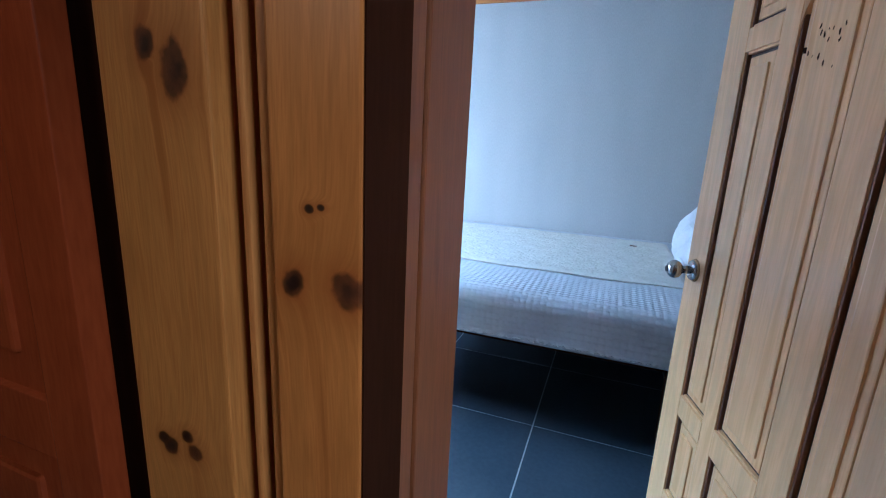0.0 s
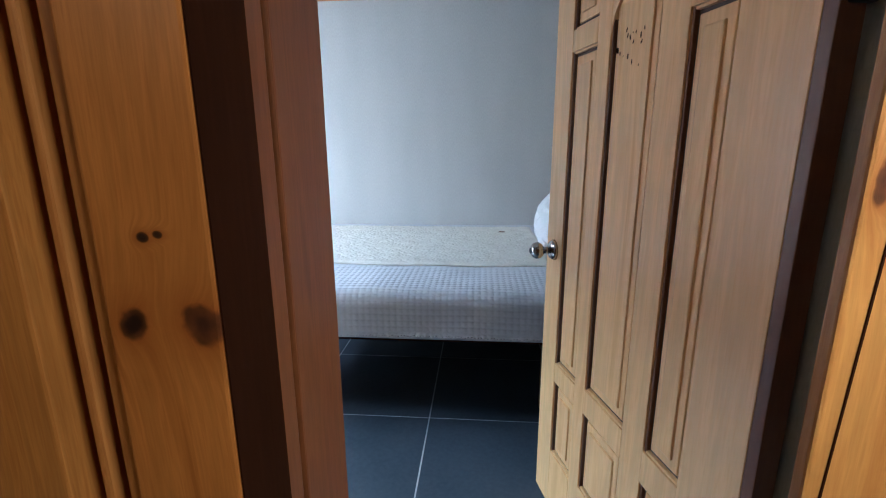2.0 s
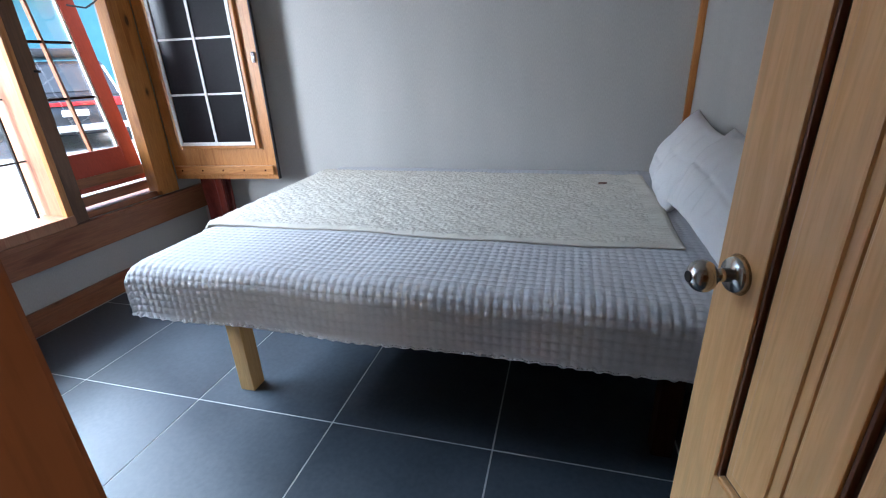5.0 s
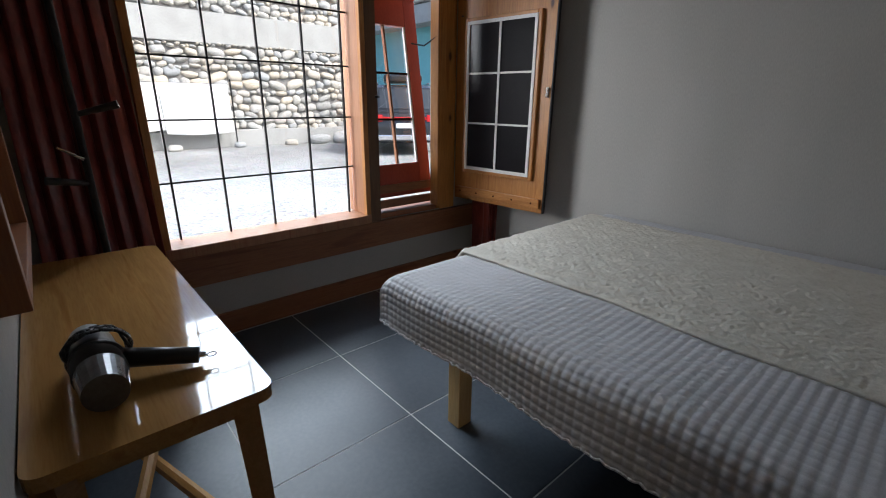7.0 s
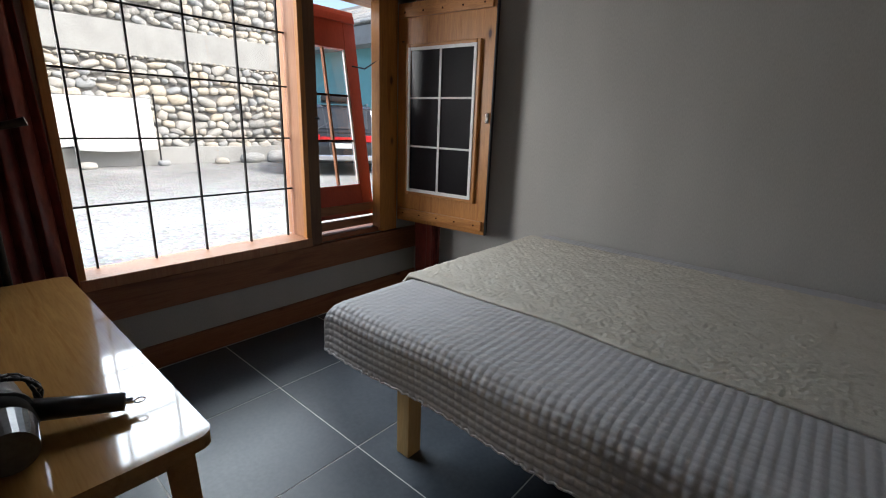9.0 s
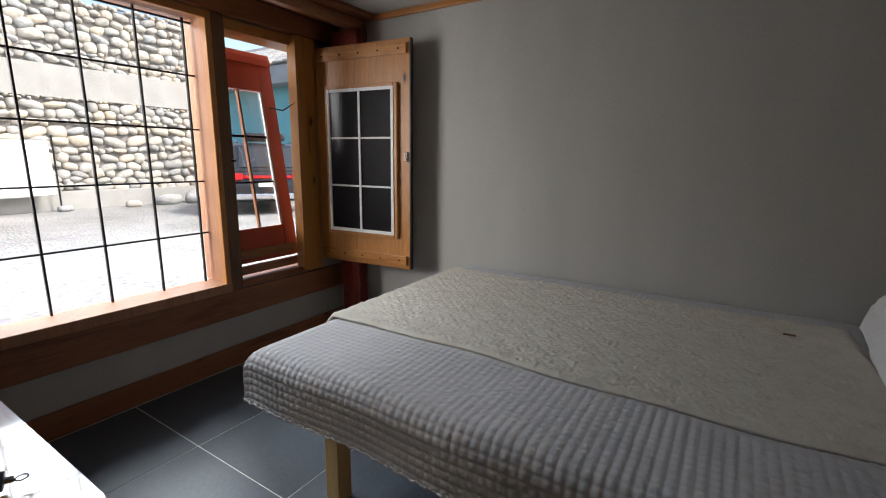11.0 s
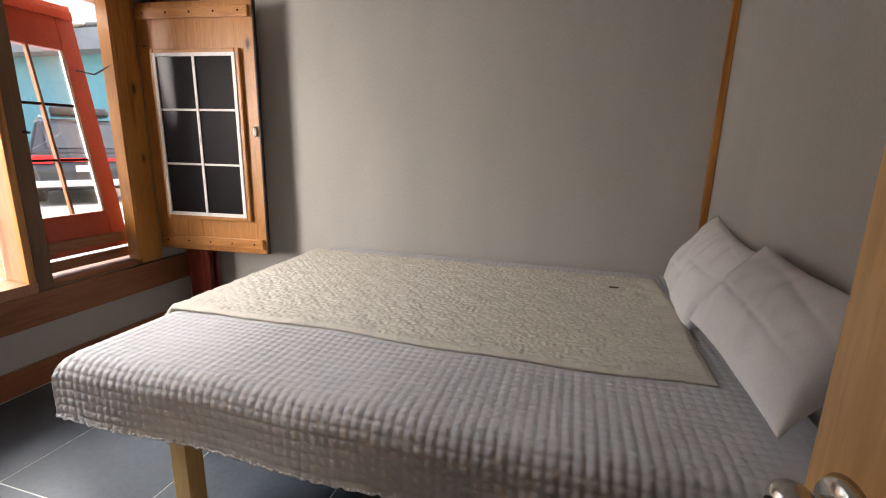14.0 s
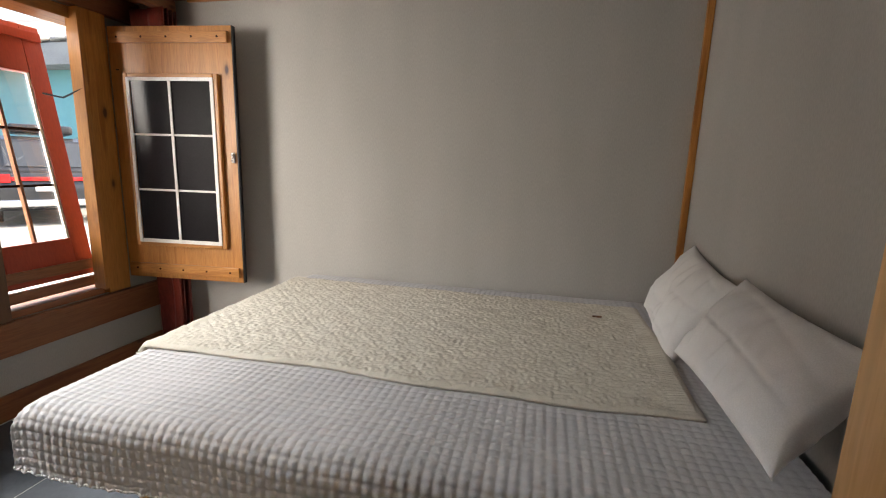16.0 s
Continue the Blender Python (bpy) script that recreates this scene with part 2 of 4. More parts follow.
dark_pane = mottled("dark_backed_glass", (0.012, 0.012, 0.013), (0.02, 0.017, 0.02), 3, 0.16, 0, 0)
dark_pane.node_tree.nodes["Principled BSDF"].inputs["Specular IOR Level"].default_value = 0.2
gravel_mat = Mat("gravel", 0.95)
_v = gravel_mat.coords((1, 1, 1))
_vo = gravel_mat.n("TexVoronoi", Scale=20.0)
gravel_mat.l(_v, _vo.inputs["Vector"])
_c = gravel_mat.mix(0.5, gravel_mat.ramp(gravel_mat.noise(0.6, _v), [(0.35, (0.2, 0.2, 0.175)), (0.65, (0.27, 0.27, 0.245))]), _vo.outputs["Color"], "SOFT_LIGHT")
_h = gravel_mat.n("HueSaturation", Saturation=0.35)
gravel_mat.l(_c, _h.inputs["Color"])
gravel_mat.colour(_h.outputs[0])
gravel_mat.bump(_vo.outputs["Distance"], 0.6, 0.03)
gravel_mat = gravel_mat.m


def stone_like(name):
    m = Mat(name, 0.85)
    oi = m.n("ObjectInfo")
    ge = m.n("NewGeometry")
    ad = m.n("Math")
    ad.operation = "ADD"
    m.l(oi.outputs["Random"], ad.inputs[0])
    m.l(ge.outputs["Random Per Island"], ad.inputs[1])
    fr = m.n("Math")
    fr.operation = "FRACT"
    m.l(ad.outputs[0], fr.inputs[0])
    c = m.ramp(fr.outputs[0], [(0, (0.24, 0.24, 0.23)), (0.25, (0.4, 0.38, 0.33)), (0.5, (0.3, 0.31, 0.31)), (0.75, (0.46, 0.4, 0.31)), (1, (0.36, 0.36, 0.35))])
    f = m.noise(12.0, m.coords((1, 1, 1)), 5.0)
    c = m.mix(0.6, c, m.ramp(f, [(0.3, (0.25, 0.25, 0.25)), (0.7, (0.75, 0.75, 0.75))]), "OVERLAY")
    m.colour(c)
    m.bump(f, 0.4, 0.02)
    return m.m


stone_mat = stone_like("river_stone")
mortar_mat = mottled("grey_mortar", (0.14, 0.135, 0.125), (0.22, 0.21, 0.2), 3, 0.95, 0, 0.4, (1, 1, 1), 40, 0, 0.01)
concrete_mat = mottled("weathered_concrete", (0.27, 0.27, 0.255), (0.36, 0.36, 0.345), 2, 0.9, 0, 0.3, (1, 1, 1), 30, 0, 0.01)
teal_mat = mottled("teal_wall_paint", (0.16, 0.4, 0.42), (0.2, 0.46, 0.47), 2, 0.8, 0, 0.1)
cloth_white = mottled("white_sheet_cotton", (0.8, 0.8, 0.8), (0.85, 0.85, 0.85), 3, 0.9, 0, 0.1)
car_dark = mottled("dark_car_paint", (0.03, 0.032, 0.036), (0.045, 0.047, 0.05), 4, 0.2, 0.4, 0)
car_glass = mottled("tinted_car_glass", (0.03, 0.035, 0.04), (0.04, 0.045, 0.05), 3, 0.05, 0, 0)
lamp_red = mottled("red_tail_lamp", (0.4, 0.01, 0.012), (0.5, 0.015, 0.015), 8, 0.15, 0, 0)
silver = mottled("silver_trim", (0.5, 0.5, 0.51), (0.6, 0.6, 0.6), 8, 0.25, 0.9, 0)
tyre_mat = mottled("tyre_rubber", (0.018, 0.018, 0.018), (0.03, 0.03, 0.03), 20, 0.8, 0, 0.2)
leaf_mat = mottled("green_leaves", (0.05, 0.14, 0.02), (0.1, 0.22, 0.04), 6, 0.6, 0, 0)
gold_mat = mottled("gold_metal", (0.5, 0.36, 0.14), (0.6, 0.45, 0.2), 10, 0.3, 0.8, 0)


def glass(name):
    m = Mat(name, 0.02)
    tr, gl, fre, mx = m.n("BsdfTransparent"), m.n("BsdfGlossy", Roughness=0.02), m.n("Fresnel", IOR=1.45), m.n("MixShader")
    m.l(fre.outputs[0], mx.inputs[0])
    m.l(tr.outputs[0], mx.inputs[1])
    m.l(gl.outputs[0], mx.inputs[2])
    m.l(mx.outputs[0], m.nt.nodes["Material Output"].inputs["Surface"])
    return m.m


glass_mat = glass("window_glass")
frosted = mottled("frosted_lamp_glass", (0.7, 0.66, 0.55), (0.78, 0.74, 0.62), 10, 0.35, 0, 0)


# ---- builders ----
def box(bm, x0, x1, y0, y1, z0, z1, bevel=0.0, m=None):
    r = bmesh.ops.create_cube(bm, size=1.0)
    vs = r["verts"]
    for v in vs:
        v.co = Vector(((x0 + x1) / 2 + v.co.x * (x1 - x0), (y0 + y1) / 2 + v.co.y * (y1 - y0), (z0 + z1) / 2 + v.co.z * (z1 - z0)))
    if bevel:
        es = list({e for v in vs for e in v.link_edges})
        out = bmesh.ops.bevel(bm, geom=es, offset=bevel, segments=2, affect="EDGES", profile=0.6)
        vs = list({v for f in out["faces"] for v in f.verts} | {v for v in vs if v.is_valid})
    if m is not None:
        bmesh.ops.transform(bm, matrix=m, verts=vs)
    return bm


def cyl(bm, p, q, r1, r2=None, seg=20):
    p, q = Vector(p), Vector(q)
    d = q - p
    m = Matrix.Translation((p + q) / 2) @ d.to_track_quat("Z", "Y").to_matrix().to_4x4()
    bmesh.ops.create_cone(bm, cap_ends=True, segments=seg, radius1=r1, radius2=r1 if r2 is None else r2, depth=d.length, matrix=m)
    return bm


def mesh_of(name, bm, mat, smooth=False):
    me = bpy.data.meshes.new(name)
    bm.to_mesh(me)
    bm.free()
    if smooth:
        for p in me.polygons:
            p.use_smooth = True
    me.materials.append(mat)
    return me


def part(name, bm, material, parent=None, label="", smooth=False):
    ob = new(name, mesh_of(name, bm, material, smooth))
    if parent is not None:
        ob.parent = parent
    if label:
        ob["label"] = label
    return ob


def bx(name, mat, parent, *dims, bevel=0.003, label="", m=None):
    return part(name, box(bmesh.new(), *dims, bevel=bevel, m=m), mat, parent, label)


def thing(name, label, category, at=(0, 0, 0), kind="", group=""):
    ob = new(name)
    ob.matrix_world = Matrix.Translation(at)
    return tagged(ob, label, category, group, kind)


def setting(name, bm, mat, label, smooth=False):
    return tagged(part(name, bm, mat, None, "", smooth), label, name.rstrip("_0123456789").split("_")[0], "", "structure")


def grid_mesh(name, pts, mat, parent=None, smooth=True, closed=False):
    """A sheet from an array of points (rows, columns, 3)."""
    nr, nc = pts.shape[:2]
    idx = np.arange(nr * nc).reshape(nr, nc)
    f = np.stack([idx[:-1, :-1], idx[1:, :-1], idx[1:, 1:], idx[:-1, 1:]], -1).reshape(-1, 4)
    me = bpy.data.meshes.new(name)
    me.from_pydata(pts.reshape(-1, 3).tolist(), [], f.tolist())
    for p in me.polygons:
        p.use_smooth = smooth
    me.materials.append(mat)
    ob = new(name, me)
    if parent is not None:
        ob.parent = parent
    return ob


def smooth_noise(a, b, seed=0.0):
    return np.array([[noise.noise(Vector((u, w, seed))) for w in b] for u in a])


# ---- structure ----
XR, YN, H = 3.2, -2.61, 2.225
FLOOR_Y0 = -5.0
b = box(bmesh.new(), -0.2, 3.4, -2.86, 0.2, -0.12, -0.0008)
box(b, 0.6, 4.3, FLOOR_Y0, -2.86, -0.12, -0.0008)
floor = setting("floor", b, grout_mat, "dark slate tile floor with pale grout joints")
setting("wall_north", box(bmesh.new(), -0.2, XR + 0.2, 0.0, 0.2, 0, 2.6), plaster, "grey cloth-papered wall behind the bed")
setting("wall_east", box(bmesh.new(), XR, XR + 0.2, -2.6, -0.002, 0, 2.6), plaster, "grey cloth-papered wall at the head of the bed")
# window wall with its two openings
b = bmesh.new()
for d in ((-3.0, -2.13, 0, 2.6), (-2.13, -0.26, 0, 0.49), (-2.13, -0.26, 2.07, 2.6), (-0.26, -0.002, 0, 2.6)):
    box(b, -0.2, 0.0, *d)
setting("wall_west", b, plaster, "grey wall around the wooden windows")
b = bmesh.new()
box(b, 0.002, 2.31, -2.86, YN, 0, 2.6)
box(b, 3.14, XR + 0.2, -2.8, YN, 0, 2.6)
box(b, 2.31, 3.14, -2.86, YN, 2.1, 2.6)
setting("wall_south", b, plaster, "thick grey wall around the doorway")
setting("ceiling", box(bmesh.new(), -0.2, XR + 0.2, -2.86, 0.2, H, H + 0.1), ceil_mat, "plain off-white ceiling")
# hall
b = bmesh.new()
box(b, 0.6, 0.8, FLOOR_Y0, -2.86, 0, 2.6)
box(b, 4.1, 4.3, FLOOR_Y0, -2.8, 0, 2.6)
box(b, 0.8, 4.1, FLOOR_Y0, FLOOR_Y0 + 0.2, 0, 2.6)
box(b, XR + 0.2, 4.1, -2.86, -2.66, 0, 2.6)
setting("wall_hall", b, red_pine_z, "dim wooden walls of the hall")
setting("ceiling_hall", box(bmesh.new(), 0.6, 4.3, FLOOR_Y0, -2.862, 2.5, 2.6), ceil_mat, "plain hall ceiling")
# trims
setting("trim_corner", box(bmesh.new(), XR - 0.032, XR - 0.001, -0.03, -0.001, 0, H - 0.002, 0.006), pine_z, "narrow upright pine strip in the corner")
setting("trim_ceiling", box(bmesh.new(), 0.4, XR - 0.034, -0.022, -0.001, 2.186, H - 0.002, 0.005), pine_x, "narrow pine strip under the ceiling")
setting("baseboard_west", box(bmesh.new(), 0.001, 0.02, YN, -0.001, 0.002, 0.13, 0.004), red_pine_y, "knotty reddish pine skirting board")
setting("trim_grout", box(bmesh.new(), 0.021, 0.026, YN, -0.001, -0.003, 0.003), grout_mat, "white sealant line along the skirting")
setting("trim_sill_board", box(bmesh.new(), 0.001, 0.024, YN, -0.001, 0.318, 0.455, 0.004), red_pine_y, "wide knotty pine board below the windows")
setting("trim_sill_cap", box(bmesh.new(), 0.001, 0.04, YN, -0.001, 0.457, 0.488, 0.005), red_pine_y, "slim pine ledge under the window sill")
b = bmesh.new()
box(b, 0.001, 0.40, YN, -0.024, 2.19, H - 0.002, 0.003)
box(b, 0.27, 0.33, YN, -0.024, 2.12, 2.188, 0.008)
setting("trim_pelmet", b, red_pine_y, "reddish pine curtain pelmet under the ceiling")
setting("trim_lintel", box(bmesh.new(), 0.001, 0.05, YN, -0.001, 2.065, 2.188, 0.006), red_pine_y, "knotty pine lintel board over the windows")

# ---- windows ----
win = thing("window_1", "large fixed window with black iron grid and pine casing", "window", kind="structure")
Y0, Y1, Z0, Z1 = -2.10, -0.97, 0.54, 2.04
bx("casing", pine_z, win, 0.002, 0.035, Y1 - 0.012, Y1 + 0.022, Z0 - 0.045, Z1 + 0.02)
bx("casing", pine_z, win, 0.002, 0.035, Y0 - 0.03, Y0 + 0.004, Z0 - 0.045, Z1 + 0.02)
bx("casing", pine_y, win, 0.002, 0.034, Y0 + 0.005, Y1 - 0.013, Z1 - 0.02, Z1 + 0.02)
bx("sill", reveal_pine, win, -0.16, 0.045, Y0 - 0.02, Y1 + 0.02, Z0 - 0.05, Z0 + 0.004, label="red-stained wooden window sill")
bx("reveal", reveal_pine, win, -0.18, 0.0, Y1 - 0.006, Y1 + 0.03, Z0 + 0.005, Z1 + 0.02)
bx("reveal", red_pine_z, win, -0.18, 0.0, Y0 - 0.026, Y0 + 0.0, Z0 + 0.005, Z1 + 0.02)
bx("reveal", red_pine_y, win, -0.18, 0.0, Y0, Y1 - 0.007, Z1 - 0.006, Z1 + 0.02)
for y in (-2.02, -1.77, -1.517, -1.263, -1.02):
    bx("grid_bar", black_iron, win, -0.127, -0.113, y - 0.0045, y + 0.0045, Z0 + 0.005, Z1 - 0.007, bevel=0)
for z in (0.842, 1.147, 1.441, 1.735, 2.012):
    bx("grid_bar", black_iron, win, -0.126, -0.114, Y0 + 0.001, Y1 - 0.008, z - 0.0045, z + 0.0045, bevel=0)
p = bx("pane", glass_mat, win, -0.132, -0.129, Y0 + 0.001, Y1 - 0.008, Z0 + 0.005, Z1 - 0.007, bevel=0)
p.visible_shadow = False
mull = setting("trim_mullion", box(bmesh.new(), -0.18, 0.028, -0.944, -0.868, 0.49, 2.063, 0.004), brown_post, "dark brown post between the two windows")
part("hook", cyl(bmesh.new(), (0.03, -0.885, 1.27), (0.055, -0.875, 1.268), 0.006), black_iron, mull)

win2 = thing("window_2", "narrow side window with red sash tilted outward", "window", kind="structure")
bx("casing", pine_z, win2, -0.03, 0.05, -0.40, -0.3745, 0.53, 2.06)
bx("casing", pine_z, win2, 0.002, 0.045, -0.374, -0.235, 0.50, 2.063, label="wide knotty pine casing board")
bx("casing", pine_y, win2, -0.18, 0.0, -0.866, -0.265, 2.0, 2.06)
bx("sill", red_pine_y, win2, -0.18, 0.001, -0.866, -0.265, 0.492, 0.528)
bx("bottom_rail", red_pine_y, win2, -0.075, -0.05, -0.86, -0.365, 0.545, 0.60)
TILT = Matrix.Translation((-0.08, 0, 0.612)) @ pose(0, 0, 0, 0, -9, 0)
sash = bx("sash_stile", red_paint, win2, -0.02, 0.02, -0.455, -0.36, 0, 1.37, m=TILT, label="red painted sash stile")
bx("sash_stile", red_paint, win2, -0.02, 0.02, -0.862, -0.80, 0, 1.37, m=TILT)
bx("sash_rail", red_paint, win2, -0.02, 0.02, -0.799, -0.456, 0.0, 0.22, m=TILT)
bx("sash_rail", red_paint, win2, -0.02, 0.02, -0.799, -0.456, 1.12, 1.37, m=TILT)
bx("cleat", red_pine_y, win2, 0.0205, 0.036, -0.86, -0.365, 0.03, 0.085, m=TILT)
bx("cleat", red_paint, win2, 0.0205, 0.034, -0.86, -0.365, 1.29, 1.34, m=TILT)
bx("glazing_bar", red_pine_z, win2, -0.012, 0.012, -0.635, -0.621, 0.221, 1.119, m=TILT, bevel=0.002)
for z in (0.52, 0.82):
    bx("glazing_bar", dark_wood_and_shade, win2, -0.011, 0.011, -0.799, -0.456, z - 0.006, z + 0.006, m=TILT, bevel=0.002)
for y in (-0.799, -0.456):
    bx("putty", white_putty, win2, 0.0, 0.014, min(y, y - math.copysign(0.012, y + 0.63)), max(y, y - math.copysign(0.012, y + 0.63)), 0.221, 1.119, m=TILT, bevel=0)
p = bx("pane", glass_mat, win2, -0.003, 0.0, -0.798, -0.457, 0.221, 1.119, m=TILT, bevel=0)
p.visible_shadow = False
b = bmesh.new()
for i in range(16):
    a, c = 2 * math.pi * i / 16, 2 * math.pi * (i + 1) / 16
    cyl(b, (0.035, -0.80 + 0.03 * math.cos(a), 1.2 + 0.03 * math.sin(a)), (0.035, -0.80 + 0.03 * math.cos(c), 1.2 + 0.03 * math.sin(c)), 0.004, seg=8)
box(b, 0.02, 0.038, -0.808, -0.792, 1.22, 1.245)
bmesh.ops.transform(b, matrix=TILT, verts=b.verts)
part("ring_pull", b, black_iron, win2, "black iron ring pull")
b = bmesh.new()
cyl(b, (-0.21, -0.42, 1.62), (-0.10, -0.40, 1.60), 0.005, seg=8)
cyl(b, (-0.10, -0.40, 1.60), (0.04, -0.395, 1.65), 0.005, seg=8)
part("stay_hook", b, black_iron, win2)

# inner shutter, swung open into the room
SH = Matrix.Translation((0.055, -0.225, 0.575)) @ pose(0, 0, 0, 0, 0, math.degrees(math.atan2(0.07, 0.735)))
W, HS = 0.74, 1.43
shut = thing("shutter", "open honey pine shutter with six dark panes", "shutter")
for x0, x1 in ((0, 0.26), (0.2605, 0.5), (0.5005, W)):
    bx("plank", pine_z, shut, x0, x1, -0.012, 0.012, 0, HS, m=SH, bevel=0.001)
# Black strip puts the shade at the free edge into colour; no iron there.
bx("edge_strip", black_iron, shut, W + 0.0005, W + 0.008, -0.012, 0.014, 0, HS, m=SH, bevel=0, label="black strip painting the shade along the shutter edge")
for z in (0.03, HS - 0.09):
    c = bx("cleat", pine_x, shut, 0.02, W - 0.015, -0.032, -0.0125, z, z + 0.06, m=SH, bevel=0.004)
    for x in (0.07, 0.22, 0.37, 0.52, 0.67):
        part("nail", cyl(bmesh.new(), SH @ Vector((x, -0.034, z + 0.03)), SH @ Vector((x, -0.031, z + 0.03)), 0.006, seg=10), dark_wood_and_shade, c)
GX0, GX1, GZ0, GZ1 = 0.085, 0.66, 0.20, 1.18
for d in ((GX0, GX0 + 0.028, GZ0, GZ1), (GX1 - 0.028, GX1, GZ0, GZ1)):
    bx("panel_frame", pine_z, shut, d[0], d[1], -0.035, -0.0125, d[2], d[3], m=SH, bevel=0.006)
for d in ((GX0 + 0.0285, GX1 - 0.0285, GZ0, GZ0 + 0.028), (GX0 + 0.0285, GX1 - 0.0285, GZ1 - 0.028, GZ1)):
    bx("panel_frame", pine_x, shut, d[0], d[1], -0.035, -0.0125, d[2], d[3], m=SH, bevel=0.006)
a0, a1, c0, c1 = GX0 + 0.024, GX1 - 0.024, GZ0 + 0.022, GZ1 - 0.022
for d in ((a0, a0 + 0.02, c0, c1), (a1 - 0.02, a1, c0, c1), (a0 + 0.0205, a1 - 0.0205, c0, c0 + 0.022), (a0 + 0.0205, a1 - 0.0205, c1 - 0.02, c1), ((a0 + a1) / 2 - 0.008, (a0 + a1) / 2 + 0.008, c0 + 0.0225, c1 - 0.0205)):
    bx("glazing_bar", white_putty, shut, d[0], d[1], -0.041, -0.0355, d[2], d[3], m=SH, bevel=0.002)
for k in (1, 2):
    z = c0 + (c1 - c0) * k / 3
    for d in ((a0 + 0.0205, (a0 + a1) / 2 - 0.0085), ((a0 + a1) / 2 + 0.0085, a1 - 0.0205)):
        bx("glazing_bar", white_putty, shut, d[0], d[1], -0.040, -0.036, z - 0.006, z + 0.006, m=SH, bevel=0.002)
for k in range(3):
    for d in ((a0 + 0.02, (a0 + a1) / 2), ((a0 + a1) / 2, a1 - 0.02)):
        bx("pane", dark_pane, shut, d[0], d[1], -0.032, -0.020, c0 + (c1 - c0) * k / 3, c0 + (c1 - c0) * (k + 1) / 3 - 0.001, m=SH, bevel=0)
b = box(bmesh.new(), W - 0.03, W - 0.01, -0.022, -0.0125, 0.70, 0.76, 0.003, SH)
cyl(b, SH @ Vector((W - 0.02, -0.03, 0.715)), SH @ Vector((W - 0.02, -0.02, 0.715)), 0.008, seg=12)
cyl(b, SH @ Vector((W - 0.02, -0.03, 0.745)), SH @ Vector((W - 0.02, -0.02, 0.745)), 0.008, seg=12)
part("latch", b, steel, shut, "small steel latch")
b = cyl(bmesh.new(), SH @ Vector((0.05, -0.014, 1.2)), SH @ Vector((0.06, -0.04, 1.195)), 0.004, seg=8)
part("hook", b, black_iron, shut)


# ---- curtains ----
def curtain(name, label, mat, x, y0, y1, z0, z1, folds, depth, flare, seed):
    n, k = 160, 30
    u = np.linspace(0, 1, n)
    out = np.zeros((k, n, 3))
    nz = smooth_noise(np.linspace(0, 3, k), np.linspace(0, folds, n), seed)
    for i, s in enumerate(np.linspace(0, 1, k)):
        w = 1 + flare * (1 - s)
        ph = u * folds * 2 * math.pi
        out[i, :, 0] = x + depth * np.sin(ph + 0.5 * nz[i]) * (0.7 + 0.3 * s) + 0.02 * nz[i]
        out[i, :, 1] = (y0 + y1) / 2 + (y1 - y0) * (u - 0.5) * w + 0.012 * np.cos(ph * 2)
        out[i, :, 2] = z0 + (z1 - z0) * s
    ob = grid_mesh(name, out, mat)
    so = ob.modifiers.new("thickness", "SOLIDIFY")
    so.thickness = 0.003
    return tagged(ob, label, "curtain")


curtain("curtain", "gathered red-brown satin curtain behind the open shutter", satin, 0.25, -0.16, -0.04, 0.08, 2.118, 4, 0.12, 0.05, 3.0)
curtain("curtain", "drawn red-brown satin curtain beside the large window", satin, 0.15, -2.52, -2.2, 0.2, 2.118, 6, 0.04, 0.38, 8.0)

# ---- bed ----
BX0, BX1, BY0, BY1, BZ = 1.125, 3.16, -1.60, -0.02, 0.625
bed = thing("bed", "low double bed on raw pine legs against the wall", "bed", ((BX0 + BX1) / 2, -0.8, 0))
INV = Matrix.Translation((-(BX0 + BX1) / 2, 0.8, 0))
bx("mattress", sheet_mat, bed, BX0 + 0.02, BX1, BY0 + 0.02, BY1, 0.40, BZ - 0.012, bevel=0.03, m=INV, label="pale grey sheeted mattress")
# The platform and the two legs at the pillow end are coloured dark.
bx("platform", dark_wood_and_shade, bed, BX0 + 0.16, BX1 - 0.02, BY0 + 0.17, BY1 - 0.02, 0.33, 0.399, m=INV)
for x, y, mt in ((1.32, -1.44, raw_pine), (1.32, -0.2, raw_pine), (2.9, -1.44, dark_wood_and_shade), (2.9, -0.2, dark_wood_and_shade)):
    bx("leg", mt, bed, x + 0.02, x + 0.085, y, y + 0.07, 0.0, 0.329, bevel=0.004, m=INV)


def fold(d, r, start):
    """Distance d across a flat top that turns down over an edge at start with radius r: (out, down)."""
    o = np.where(d < start, d, start + r * np.sin(np.clip((d - start) / r, 0, math.pi / 2)))
    dn = np.where(d < start, 0, np.where(d < start + r * math.pi / 2, r * (1 - np.cos(np.clip((d - start) / r, 0, math.pi / 2))), r + (d - start - r * math.pi / 2)))
    return o, dn


CELL, STEP = 0.027, 0.0045
R = 0.065
LX = np.arange(-0.2, BX1 - BX0, STEP)[::-1]
LY = np.arange(0.0, (BY1 - BY0) + 0.17 + 1e-6, STEP)
ox, dx = fold(-(LX - (BX1 - BX0)), R, BX1 - BX0 - R)
oy, dy = fold(LY, R, BY1 - BY0 - R)
nzb = smooth_noise(LX[::6] * 3.0, LY[::6] * 3.0, 1.0)
nzb = np.kron(nzb, np.ones((6, 6)))[:len(LX), :len(LY)]
nzb = np.array([np.convolve(r, np.ones(7) / 7, "same") for r in nzb])
nzb = np.array([np.convolve(c, np.ones(7) / 7, "same") for c in nzb.T]).T
